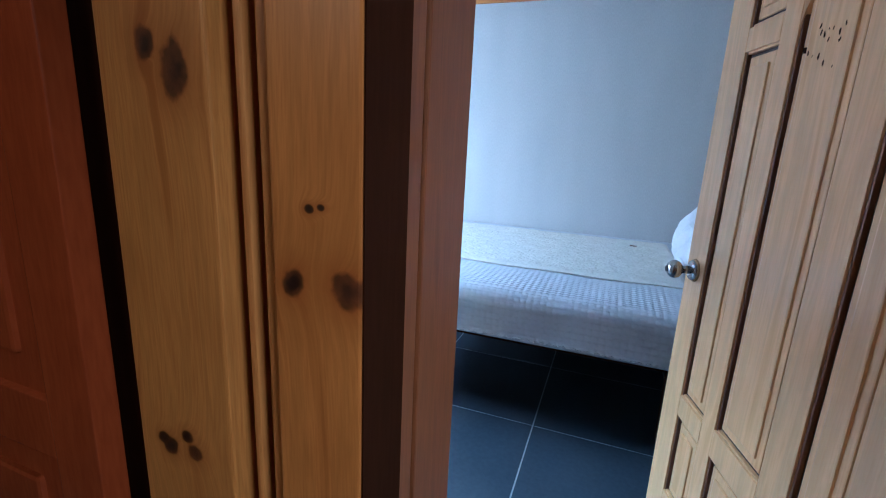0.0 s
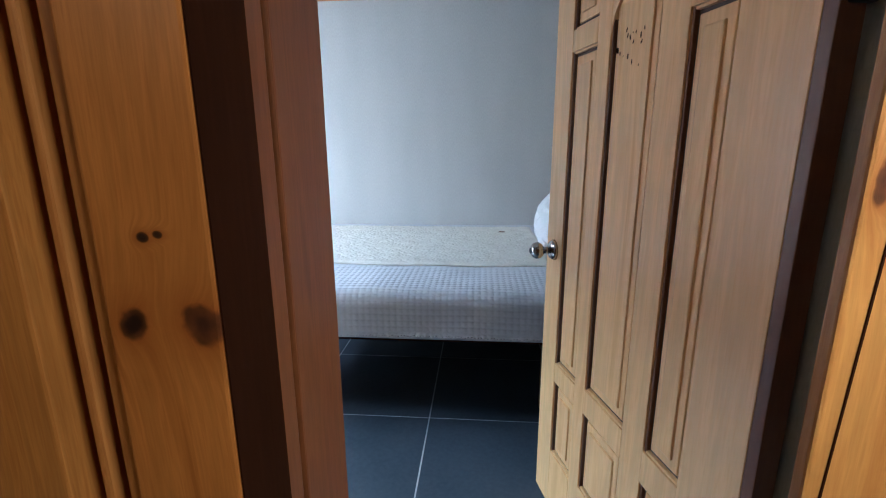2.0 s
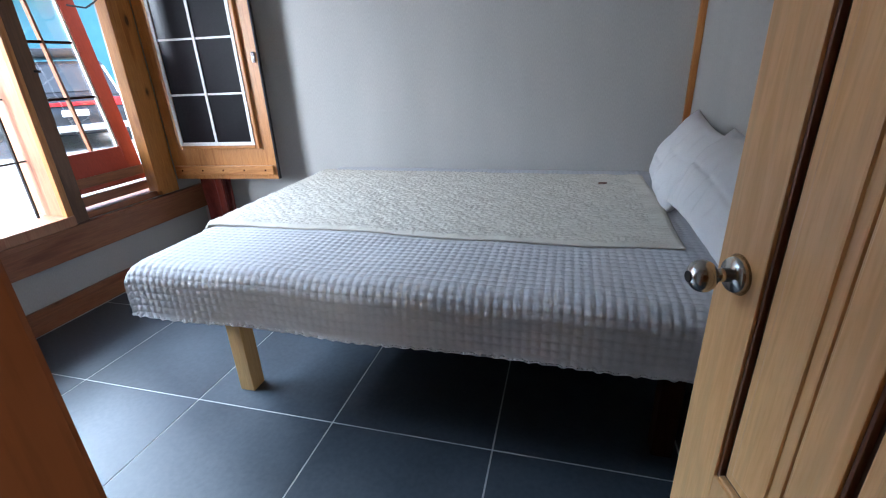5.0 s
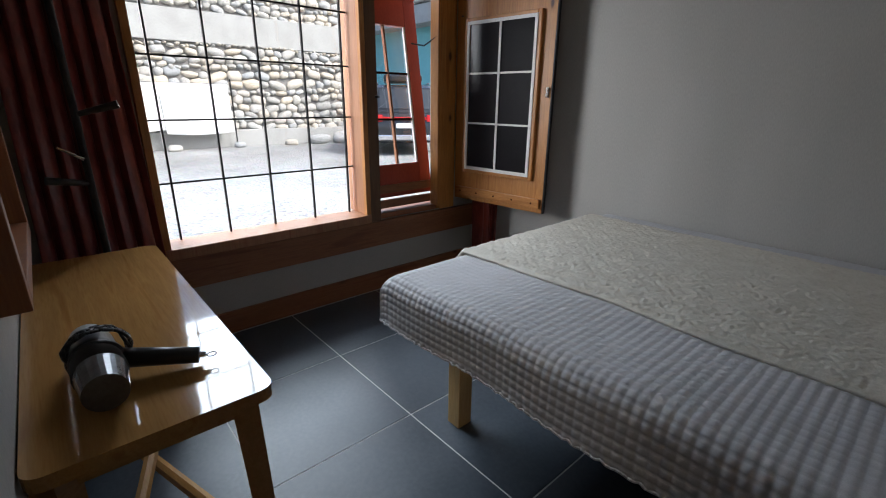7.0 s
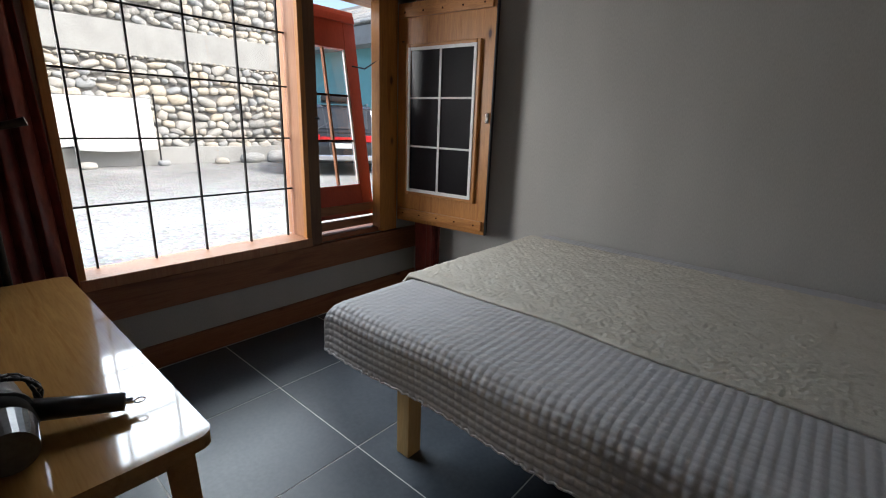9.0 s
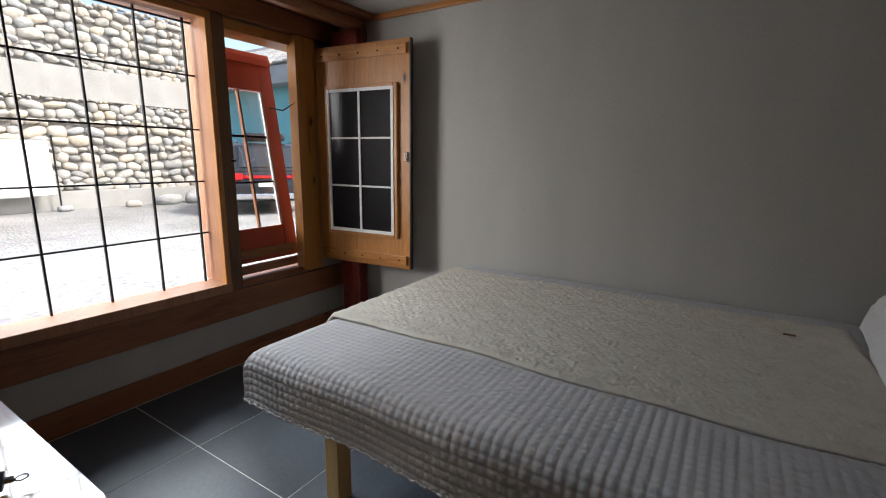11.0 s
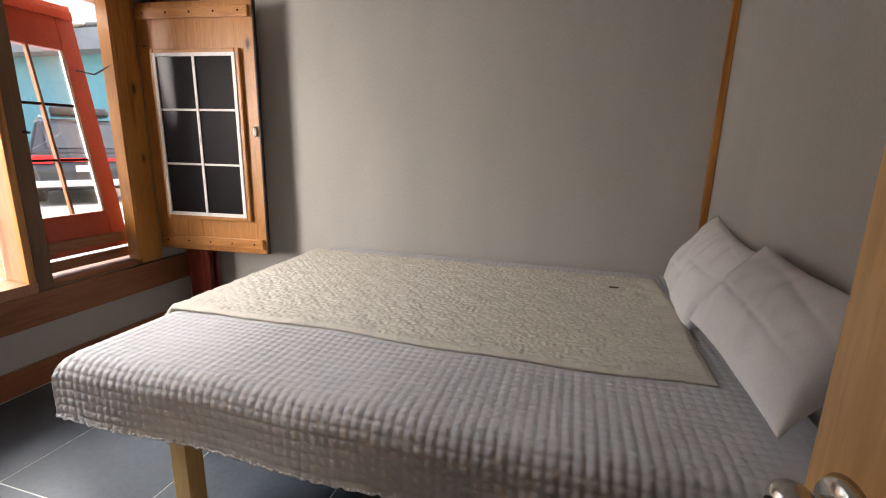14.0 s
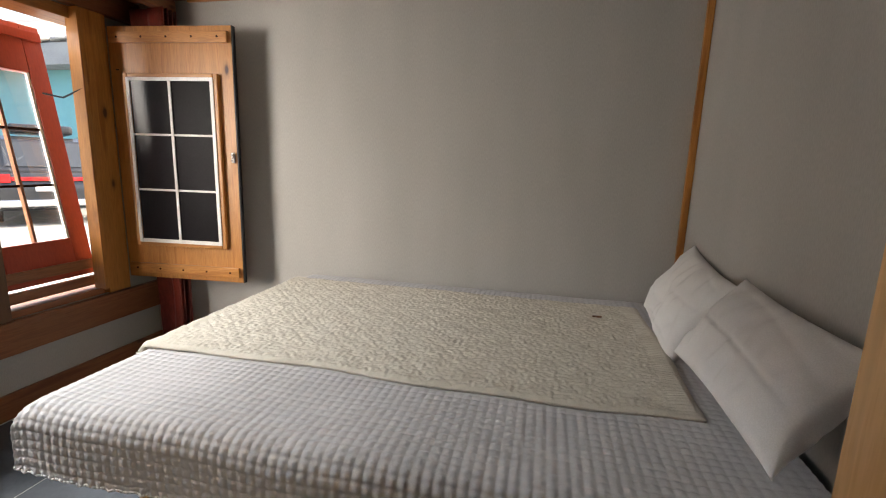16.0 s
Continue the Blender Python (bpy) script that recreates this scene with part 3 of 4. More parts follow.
puff = 0.0051 * (np.abs(np.sin(math.pi * LX / CELL))[:, None] ** 0.4) * (0.35 + 0.65 * np.abs(np.sin(math.pi * LY / CELL))[None, :] ** 0.4)
P = np.zeros((len(LX), len(LY), 3))
both = np.minimum(dx[:, None], dy[None, :])
ax = np.clip((-(LX - (BX1 - BX0)) - (BX1 - BX0 - R)) / R, 0, math.pi / 2)[:, None]
ay = np.clip((LY - (BY1 - BY0 - R)) / R, 0, math.pi / 2)[None, :]
puff = puff * (1 + 0.25 * np.maximum(np.sin(ax), np.sin(ay)))
P[..., 0] = BX1 - ox[:, None] - np.sin(ax) * puff - 0.10 * np.minimum(dy[None, :], 0.2) * (dx[:, None] > 0) * 0.4
P[..., 1] = BY1 - oy[None, :] - np.sin(ay) * puff - 0.007 * np.sin(LX * 9)[:, None] * np.clip(dy[None, :] / 0.2, 0, 1)
P[..., 2] = BZ - np.minimum(np.maximum(dx[:, None], dy[None, :]) + 0.35 * both, 0.196) + np.cos(ax) * np.cos(ay) * puff + 0.007 * nzb
hem = np.clip((LY - LY[-1] + 0.012) / 0.012, 0, 1)
P[..., 1] -= hem[None, :] * (0.0025 * np.sin(LX * 2 * math.pi / 0.031))[:, None]
P[..., 2] += hem[None, :] * (0.003 * np.sin(LX * 2 * math.pi / 0.047))[:, None]
quilt = grid_mesh("quilt", P, quilt_mat)
b = bmesh.new()
for line in (P[:, -1], P[0] if P[0, 0, 0] < P[-1, 0, 0] else P[-1]):
    for p, q in zip(line[:-3:3], line[3::3]):
        cyl(b, p, q, 0.0035, seg=5)
part("hem", b, quilt_mat, quilt, "narrow sewn hem with a rippled edge", True)
tagged(quilt, "white square-quilted cotton bedspread hanging over the bed edges", "bedspread")

ux = np.arange(BX0 + 0.0, 2.99, 0.005)
uy = np.arange(-1.195, -0.16, 0.005)
n1 = smooth_noise(ux * 85, uy * 85, 4.0)
n2 = smooth_noise(ux * 14, uy * 14, 9.0)
dia = np.abs(np.sin(math.pi * (ux[:, None] + uy[None, :]) / 0.055)) ** 0.6 * np.abs(np.sin(math.pi * (ux[:, None] - uy[None, :]) / 0.055)) ** 0.6
fadex = np.clip(1.25 - (ux[:, None] - BX0) * 0.5, 0.35, 1)
edge = np.minimum(1, np.minimum(np.minimum(ux[:, None] - ux[0], ux[-1] - ux[:, None]), np.minimum(uy[None, :] - uy[0], uy[-1] - uy[None, :])) / 0.02)
ruffle = np.clip((ux[-1] - 0.075 - ux) / 0.008, 0, 1)[:, None]
P = np.zeros((len(ux), len(uy), 3))
wav = 0.012 * np.sin(ux * 4.2 + 0.7) + 0.006 * np.sin(ux * 11)
P[..., 0] = ux[:, None] + 0.006 * np.sin(uy * 7)[None, :]
P[..., 1] = uy[None, :] + wav[:, None] * np.clip((-0.7 - uy) / 0.5, 0, 1)[None, :]
P[..., 2] = BZ + 0.013 + edge * (0.007 + ruffle * (0.0045 * n1 + 0.002 * dia * fadex) + (1 - ruffle) * 0.003 * np.sin(uy * 420 + 3 * np.sin(uy * 31))[None, :] + 0.004 * n2)
P[..., 2] -= np.clip((BX0 + 0.03 - P[..., 0]) / 0.03, 0, 1) ** 2 * 0.03
runner = grid_mesh("bed_runner", P, runner_mat)
runner.modifiers.new("thickness", "SOLIDIFY").thickness = 0.009
tagged(runner, "cream puckered quilted blanket laid flat across the bed", "blanket")
part("stitched_tag", box(bmesh.new(), 2.755, 2.795, -0.385, -0.381, BZ + 0.020, BZ + 0.028), edge_and_shade_wood, runner, "tiny dark stitched tag")


def pillow(label, w, h, t, m, seed):
    n, k = 72, 60
    a, c = np.linspace(-1, 1, n), np.linspace(-1, 1, k)
    nz = smooth_noise(a * 1.6, c * 1.6, seed)
    nf = smooth_noise(a * 5, c * 1.5, seed + 5)
    A, C = np.meshgrid(a, c, indexing="ij")
    ridge = np.array([[1 - abs(noise.noise(Vector((0.5 * u + 1.9 * w + seed, 0.9 * w - 0.3 * u, seed)))) * 3 for w in c] for u in a])
    crease = 0.009 * np.clip(ridge, 0, 1) ** 2 * np.clip(1.15 - A ** 2 * C ** 2, 0, 1)
    prof = (np.clip(1 - np.abs(A) ** 2.6, 0, 1) * np.clip(1 - np.abs(C) ** 2.6, 0, 1)) ** 0.55
    pin = 1 - 0.10 * (1 - np.abs(C) ** 2) * np.abs(A) ** 6
    pin2 = 1 - 0.10 * (1 - np.abs(A) ** 2) * np.abs(C) ** 6
    bm = bmesh.new()
    grids = []
    for s in (1, -1):
        th = s * t / 2 * prof * (1 + 0.25 * nz) + s * 0.022 * nf * prof - s * crease * prof
        grids.append([[bm.verts.new(m @ Vector((A[i, j] * w / 2 * pin[i, j], C[i, j] * h / 2 * pin2[i, j], th[i, j]))) for j in range(k)] for i in range(n)])
    for s, g in enumerate(grids):
        for i in range(n - 1):
            for j in range(k - 1):
                q = (g[i][j], g[i + 1][j], g[i + 1][j + 1], g[i][j + 1])
                bm.faces.new(q if s == 0 else q[::-1])
    bmesh.ops.remove_doubles(bm, verts=bm.verts, dist=0.0005)
    return tagged(part("pillow", bm, pillow_mat, None, "", True), label, "pillow", "pillows at the bed head")


def lean(x, y, z, back, turn, tip):
    return Matrix.Translation((x, y, z)) @ pose(0, 0, 0, 0, 0, turn) @ pose(0, 0, 0, 0, -back, 0) @ pose(0, 0, 0, 0, 0, 90 + tip)


pillow("white cotton pillow leaning in the corner behind another", 0.62, 0.37, 0.15, lean(3.095, -0.47, 0.79, 60, 0, -5), 2.0)
pillow("white creased cotton pillow leaning on the wall", 0.64, 0.33, 0.17, lean(3.085, -1.16, 0.825, 56, 4, -2), 6.0)

# ---- table with hair dryer ----
tab = thing("side_table", "varnished pale wood side table against the wall", "table", (1.09, -2.41, 0))
INV = Matrix.Translation((-1.09, 2.41, 0))
b = box(bmesh.new(), 0.505, 1.685, YN + 0.004, -2.222, 0.688, 0.715, 0.0, INV)
es = [e for e in b.edges if abs(e.verts[0].co.z - e.verts[1].co.z) > 0.02]
bmesh.ops.bevel(b, geom=es, offset=0.03, segments=5, profile=0.5, affect="EDGES")
part("tabletop", b, table_wood, tab)
bx("apron", table_wood, tab, 0.58, 1.61, -2.275, -2.255, 0.62, 0.687, m=INV)
bx("apron", table_wood, tab, 0.58, 1.61, -2.59, -2.57, 0.62, 0.687, m=INV)
bx("apron", table_wood, tab, 1.59, 1.61, -2.569, -2.276, 0.62, 0.687, m=INV)
bx("apron", table_wood, tab, 0.58, 0.60, -2.569, -2.276, 0.62, 0.687, m=INV)
for x, dx_ in ((1.60, 0.03), (0.59, -0.03)):
    for y, dy_ in ((-2.265, 0.02), (-2.575, 0.0)):
        b = cyl(bmesh.new(), (x + dx_, y + dy_, 0), (x, y, 0.687), 0.026, 0.036, 4)
        bmesh.ops.rotate(b, cent=(x, y, 0), matrix=Matrix.Rotation(radians(0), 3, "Z"), verts=b.verts)
        bmesh.ops.transform(b, matrix=INV, verts=b.verts)
        part("leg", b, table_wood, tab)
for p, q in (((1.63, -2.25, 0.22), (0.56, -2.575, 0.22)), ((1.63, -2.575, 0.245), (0.56, -2.25, 0.245))):
    b = cyl(bmesh.new(), p, q, 0.018, seg=8)
    bmesh.ops.transform(b, matrix=INV, verts=b.verts)
    part("stretcher", b, table_wood, tab)

dry = thing("hair_dryer", "black hair dryer with coiled cord lying on the table", "hair dryer", (1.46, -2.48, 0.716))
b = cyl(bmesh.new(), (-0.09, -0.005, 0.046), (0.05, 0.0, 0.046), 0.040, 0.045, 28)
cyl(b, (-0.005, 0, 0.046), (0.005, 0, 0.046), 0.047, seg=28)
part("barrel", b, black_plastic, dry, "", True)
part("nozzle", cyl(bmesh.new(), (0.051, 0, 0.046), (0.125, 0.0, 0.046), 0.043, 0.036, 28), smoky, dry, "smoky dark nozzle")
part("rear_cap", cyl(bmesh.new(), (-0.125, -0.005, 0.046), (-0.091, -0.005, 0.046), 0.034, 0.04, 28), grey_plastic, dry)
part("handle", cyl(bmesh.new(), (-0.01, 0.03, 0.04), (0.05, 0.165, 0.022), 0.021, 0.017, 16), black_plastic, dry, "", True)
b = cyl(bmesh.new(), (0.05, 0.166, 0.022), (0.055, 0.178, 0.021), 0.006, seg=10)
for i in range(12):
    a, c = 2 * math.pi * i / 12, 2 * math.pi * (i + 1) / 12
    cyl(b, (0.06 + 0.009 * math.cos(a), 0.187 + 0.009 * math.sin(a), 0.02), (0.06 + 0.009 * math.cos(c), 0.187 + 0.009 * math.sin(c), 0.02), 0.0015, seg=6)
part("hanging_ring", b, steel, dry)
b = bmesh.new()
last = None
for i in range(90):
    a = i / 90 * 2 * math.pi * 4
    q = Vector((-0.035 + 0.012 * math.sin(i * 0.9), 0.005 + 0.052 * math.cos(a) * (1 + 0.1 * math.sin(i)), 0.055 + 0.048 * math.sin(a)))
    q.z = max(q.z, 0.006)
    if last is not None:
        cyl(b, last, q, 0.0035, seg=6)
    last = q
part("cord", b, black_plastic, dry, "", True)

# ---- wall things beside the table ----
shelf = thing("mirror", "brown wooden framed mirror on the wall above the table", "mirror", (1.2, YN, 1.2))
for d in ((0.18, 0.22, 0.002, 0.06, -0.32, 0.5), (-0.45, -0.41, 0.002, 0.06, -0.32, 0.5), (-0.409, 0.179, 0.002, 0.06, -0.32, -0.28), (-0.409, 0.179, 0.002, 0.06, 0.46, 0.5)):
    bx("frame_bar", red_pine_z, shelf, *d)
bx("mirror_glass", mottled("mirror_silver", (0.85, 0.85, 0.85), (0.88, 0.88, 0.88), 3, 0.02, 1.0, 0), shelf, -0.409, 0.179, 0.003, 0.012, -0.279, 0.459, bevel=0)
rack = thing("coat_stand", "dark slim coat stand with pegs beside the table", "coat stand", (0.45, -2.37, 0))
part("pole", cyl(bmesh.new(), (0, 0, 0.02), (0, 0, 1.8), 0.013, 0.011, 16), black_iron, rack)
part("base", cyl(bmesh.new(), (0, 0, 0.0), (0, 0, 0.025), 0.14, 0.12, 28), black_iron, rack)
for z in (1.23, 1.62):
    part("peg", cyl(bmesh.new(), (0, 0.0, z - 0.035), (0.03, 0.125, z), 0.009, 0.014, 14), black_plastic, rack)
part("peg", cyl(bmesh.new(), (0, 0.0, 0.96), (0.03, -0.12, 0.985), 0.009, 0.014, 14), black_plastic, rack)
part("peg", cyl(bmesh.new(), (0.03, -0.07, 1.092), (0.04, -0.005, 1.049), 0.005, 0.006, 10), steel, rack, "thin bright metal hook")

outlet = thing("wall_socket", "white double wall socket beside the table", "socket", (1.904, YN, 0.869))
bx("plate", white_putty, outlet, -0.075, 0.075, 0.001, 0.012, -0.043, 0.043)
for x in (-0.035, 0.035):
    for z in (-0.012, 0.012):
        bx("slot", black_plastic, outlet, x - 0.006, x + 0.006, 0.0122, 0.0135, z - 0.002, z + 0.002, bevel=0)

# ceiling lamp
lamp = thing("ceiling_lamp", "small gilded ceiling lamp with frosted petals", "ceiling lamp", (1.32, -0.69, H))
part("base_plate", cyl(bmesh.new(), (0, 0, -0.03), (0, 0, -0.002), 0.14, 0.16, 32), gold_mat, lamp)
for i in range(6):
    a = i * math.pi / 3
    b = bmesh.new()
    bmesh.ops.create_uvsphere(b, u_segments=14, v_segments=8, radius=0.05, matrix=Matrix.Translation((0.09 * math.cos(a), 0.09 * math.sin(a), -0.06)) @ Matrix.Diagonal((1, 1, 0.7, 1)))
    part("petal_shade", b, frosted, lamp, "", True)

# ---- door and its frame ----
HINGE, FREE = Vector((3.09, -2.69, 0)), Vector((2.885, -1.90, 0))
d = FREE - HINGE
DW, DH = d.length, 2.03
DM = Matrix.Translation(HINGE) @ Matrix.Rotation(math.atan2(d.y, d.x), 4, "Z")
door = thing("door_1", "pale pine panelled door standing open into the room", "door", HINGE, kind="structure")
DI = Matrix.Translation(-HINGE) @ DM
T = 0.04


def leaf(name, mat, x0, x1, z0, z1, y0=0.0, y1=T, bevel=0.002, label=""):
    return bx(name, mat, door, x0, x1, y0, y1, z0, z1, bevel=bevel, m=DI, label=label)


leaf("stile", door_pine, 0.0, 0.135, 0.012, DH)
leaf("stile", door_pine, 0.71, DW, 0.012, DH)
leaf("hinge_edge", edge_and_shade_wood, -0.022, -0.0005, 0.012, DH, label="red-brown hinge edge of the door")
cols = ((0.135, 0.247), (0.329, 0.515), (0.576, 0.71))
rails = {0: (0.012, 0.245, 0.485, 0.565, 1.455, 1.51, 1.90, DH), 1: (0.012, 0.245, 0.485, 0.56, 1.56, 1.76, 1.90, DH), 2: (0.012, 0.22, 0.475, 0.54, 1.465, 1.52, 1.90, DH)}
for x0, x1 in ((0.2475, 0.3285), (0.5155, 0.5755)):
    leaf("muntin", door_pine, x0, x1, 0.012, DH, 0.0, T - 0.001)
for k, (x0, x1) in enumerate(cols):
    r = rails[k]
    for j in range(0, 8, 2):
        leaf("rail", door_pine, x0 - 0.0005, x1 + 0.0005, r[j], r[j + 1], 0.0005, T - 0.0005)
    for j in range(1, 7, 2):
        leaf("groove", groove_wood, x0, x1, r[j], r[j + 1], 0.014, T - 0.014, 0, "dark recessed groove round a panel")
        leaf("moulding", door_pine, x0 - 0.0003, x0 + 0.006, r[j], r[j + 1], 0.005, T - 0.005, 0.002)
        # shade on this side's moulding is painted in with a darker brown
        leaf("moulding", edge_and_shade_wood, x1 - 0.006, x1 + 0.0003, r[j], r[j + 1], 0.005, T - 0.005, 0.002)
        leaf("moulding", door_pine, x0 + 0.0062, x1 - 0.0062, r[j] - 0.0003, r[j] + 0.006, 0.005, T - 0.005, 0.002)
        leaf("moulding", door_pine, x0 + 0.0062, x1 - 0.0062, r[j + 1] - 0.006, r[j + 1] + 0.0003, 0.005, T - 0.005, 0.002)
        leaf("panel", door_pine, x0 + 0.014, x1 - 0.014, r[j] + 0.014, r[j + 1] - 0.014, 0.009, T - 0.009, 0.003)
        leaf("raised_field", door_pine, x0 + 0.032, x1 - 0.032, r[j] + 0.036, r[j + 1] - 0.036, 0.004, T - 0.004, 0.004)
# arched head of the tall middle panel, and a patch of chipped varnish below it
ax0, ax1, az = cols[1][0], cols[1][1], rails[1][4]
rad = (ax1 - ax0) / 2
for s in (1, -1):
    cx = (ax0 + ax1) / 2
    b = bmesh.new()
    edge = [(cx + s * rad * math.cos(a), az - rad + rad * math.sin(a)) for a in np.linspace(0, math.pi / 2, 9)] + [(cx + s * rad, az)]
    lo = [b.verts.new(DI @ Vector((x, 0.002, z))) for x, z in edge]
    hi = [b.verts.new(DI @ Vector((x, T - 0.002, z))) for x, z in edge]
    b.faces.new(lo)
    b.faces.new(hi[::-1])
    for k in range(len(edge)):
        n = (k + 1) % len(edge)
        b.faces.new((lo[k], hi[k], hi[n], lo[n]))
    bmesh.ops.recalc_face_normals(b, faces=b.faces)
    part("arch_spandrel", b, door_pine, door)
chips = random.Random(11)
for k in range(16):
    x, z, h = cols[1][0] + 0.093 + chips.gauss(0, 0.02), 1.43 + chips.gauss(0, 0.035), chips.uniform(0.003, 0.009)
    b = cyl(bmesh.new(), (0, 0, 0), (0, T - 0.0072, 0), 0.5, 0.5, 7)
    bmesh.ops.transform(b, matrix=DI @ Matrix.Translation((x, 0.0036, z)) @ Matrix.Rotation(chips.uniform(-0.4, 0.4), 4, "Y") @ Matrix.Diagonal((h * 0.55, 1, h * 1.5, 1)), verts=b.verts)
    part("chip", b, dark_wood_and_shade, door)
KX, KZ = DW - 0.052, 0.90
for s in (1, -1):
    y = T if s > 0 else 0.0
    b = bmesh.new()
    cyl(b, DI @ Vector((KX, y, KZ)), DI @ Vector((KX, y + s * 0.012, KZ)), 0.033, 0.026, 28)
    cyl(b, DI @ Vector((KX, y + s * 0.01, KZ)), DI @ Vector((KX, y + s * 0.04, KZ)), 0.011, 0.011, 20)
    bmesh.ops.create_uvsphere(b, u_segments=24, v_segments=14, radius=0.026, matrix=DI @ Matrix.Translation((KX, y + s * 0.055, KZ)) @ Matrix.Diagonal((1, 0.85, 1, 1)))
    k = part("door_knob", b, steel, door, "round satin steel door knob", True)
    part("keyhole", cyl(bmesh.new(), DI @ Vector((KX, y + s * 0.074, KZ)), DI @ Vector((KX, y + s * 0.0775, KZ)), 0.009, seg=16), black_iron, k)
b = bmesh.new()
for z in (0.3, 1.39):
    box(b, -0.03, 0.0, -0.006, 0.03, z, z + 0.1, 0.002, DI)
part("hinge", b, black_iron, door, "black iron hinges")

fr = thing("door_frame", "heavy pine door frame with dark grooves and knots", "door frame", (2.7, -2.8, 0), kind="structure")
INV = Matrix.Translation((-2.7, 2.8, 0))


def fb(name, mat, *dims, bevel=0.004, label=""):
    return bx(name, mat, fr, *dims, bevel=bevel, m=INV, label=label)


fb("jamb", jamb_pine, 2.312, 2.357, -2.755, -2.56, 0, 2.1, label="weathered reddish pine door jamb")
fb("stop", jamb_pine, 2.312, 2.369, -2.842, -2.797, 0, 2.1)
# Near-black strips between and behind the boards paint the shade of the gaps.
fb("jamb_back", dark_wood_and_shade, 2.30, 2.315, -2.90, -2.58, 0, 2.1)
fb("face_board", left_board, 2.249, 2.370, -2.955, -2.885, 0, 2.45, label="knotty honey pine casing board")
# Thin dark strip that paints the shade on the casing's side.
fb("shadow_side", dark_wood_and_shade, 2.3705, 2.3725, -2.953, -2.846, 0, 2.1, bevel=0, label="side of the casing with its shade painted dark")
fb("bead", pine_z, 2.228, 2.245, -2.945, -2.885, 0, 2.45)
fb("bead", pine_z, 2.192, 2.204, -2.94, -2.885, 0, 2.45)
fb("face_board", far_board, 1.984, 2.166, -2.955, -2.885, 0, 2.45)
fb("backing", dark_wood_and_shade, 1.80, 2.31, -2.884, -2.862, 0, 2.45)
fb("face_board", hinge_board, 2.987, 3.105, -2.90, -2.88, 0, 2.45, label="split knotty pine casing board")
fb("backing", dark_wood_and_shade, 3.06, 3.1055, -2.86, -2.80, 0, 2.1)
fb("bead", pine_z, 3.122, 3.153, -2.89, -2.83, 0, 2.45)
fb("backing", dark_wood_and_shade, 3.106, 3.42, -2.829, -2.803, 0, 2.45)
bx("split", dark_wood_and_shade, fr, -0.00125, 0.00125, -0.001, 0.002, -0.7, 0.9, bevel=0, m=Matrix.Translation((0.316, -0.1, 1.1)) @ Matrix.Rotation(radians(2.2), 4, "Y"), label="long drying crack")


fb("head_board", pine_x, 2.375, 2.956, -2.95, -2.87, 2.1, 2.3)
fb("face_board", pine_z, 3.17, 3.42, -2.90, -2.83, 0, 2.45)

od = thing("door_2", "red-brown varnished panelled door of the next room", "door", (1.45, -2.9, 0), kind="structure")
bx("stile", brown_paint, od, 0.28, 0.40, -0.045, 0.0, 0.01, 2.05)
bx("stile", brown_paint, od, -0.40, -0.28, -0.045, 0.0, 0.01, 2.05)
for z0, z1 in ((0.01, 0.2), (0.62, 0.74), (1.9, 2.05)):
    bx("rail", brown_paint, od, -0.279, 0.279, -0.044, -0.001, z0, z1)
for z0, z1 in ((0.2, 0.62), (0.74, 1.9)):
    bx("panel", brown_paint, od, -0.279, 0.279, -0.03, -0.012, z0, z1, bevel=0)
    bx("raised_field", brown_paint, od, -0.2, 0.2, -0.04, -0.013, z0 + 0.07, z1 - 0.07, bevel=0.01)

# ---- outside ----
GZ = -0.1
b = bmesh.new()
bmesh.ops.create_grid(b, x_segments=2, y_segments=2, size=400)
for v in b.verts:
    v.co += Vector((0, 0, GZ - 0.03))
setting("ground", b, gravel_mat, "pale gravel yard outside the window")
SX = -11.8
wallst = thing("retaining_wall", "rubble stone retaining wall with a concrete band", "stone wall", (SX, 3, GZ), kind="structure")
INV = Matrix.Translation((-SX, -3, -GZ))
bx("core", mortar_mat, wallst, SX - 0.6, SX, -14, 6.3, GZ - 0.05, 2.62, bevel=0, m=INV)
bx("concrete_band", concrete_mat, wallst, SX - 0.6, SX + 0.1, -14, 6.3, 2.62, 3.4, bevel=0.02, m=INV, label="weathered grey concrete band")
bx("core", mortar_mat, wallst, SX - 0.7, SX - 0.1, -14, 6.3, 3.4, 5.0, bevel=0, m=INV)
bx("footing", concrete_mat, wallst, SX, SX + 0.12, -14, 6.3, GZ - 0.05, 0.35, bevel=0.03, m=INV)
rng = random.Random(5)
shapes = []
for i in range(8):
    b = bmesh.new()
    bmesh.ops.create_icosphere(b, subdivisions=2, radius=0.5)
    for v in b.verts:
        s = 1 + 0.25 * noise.noise(v.co * 2.2 + Vector((i * 5, 0, 0)))
        v.co = Vector((v.co.x * s, math.copysign(abs(2 * v.co.y) ** 0.75 / 2, v.co.y) * s, math.copysign(abs(2 * v.co.z) ** 0.75 / 2, v.co.z) * s))
    shapes.append(mesh_of("stone", b, stone_mat, True))
rest_v, rest_f = [], []
count = 0
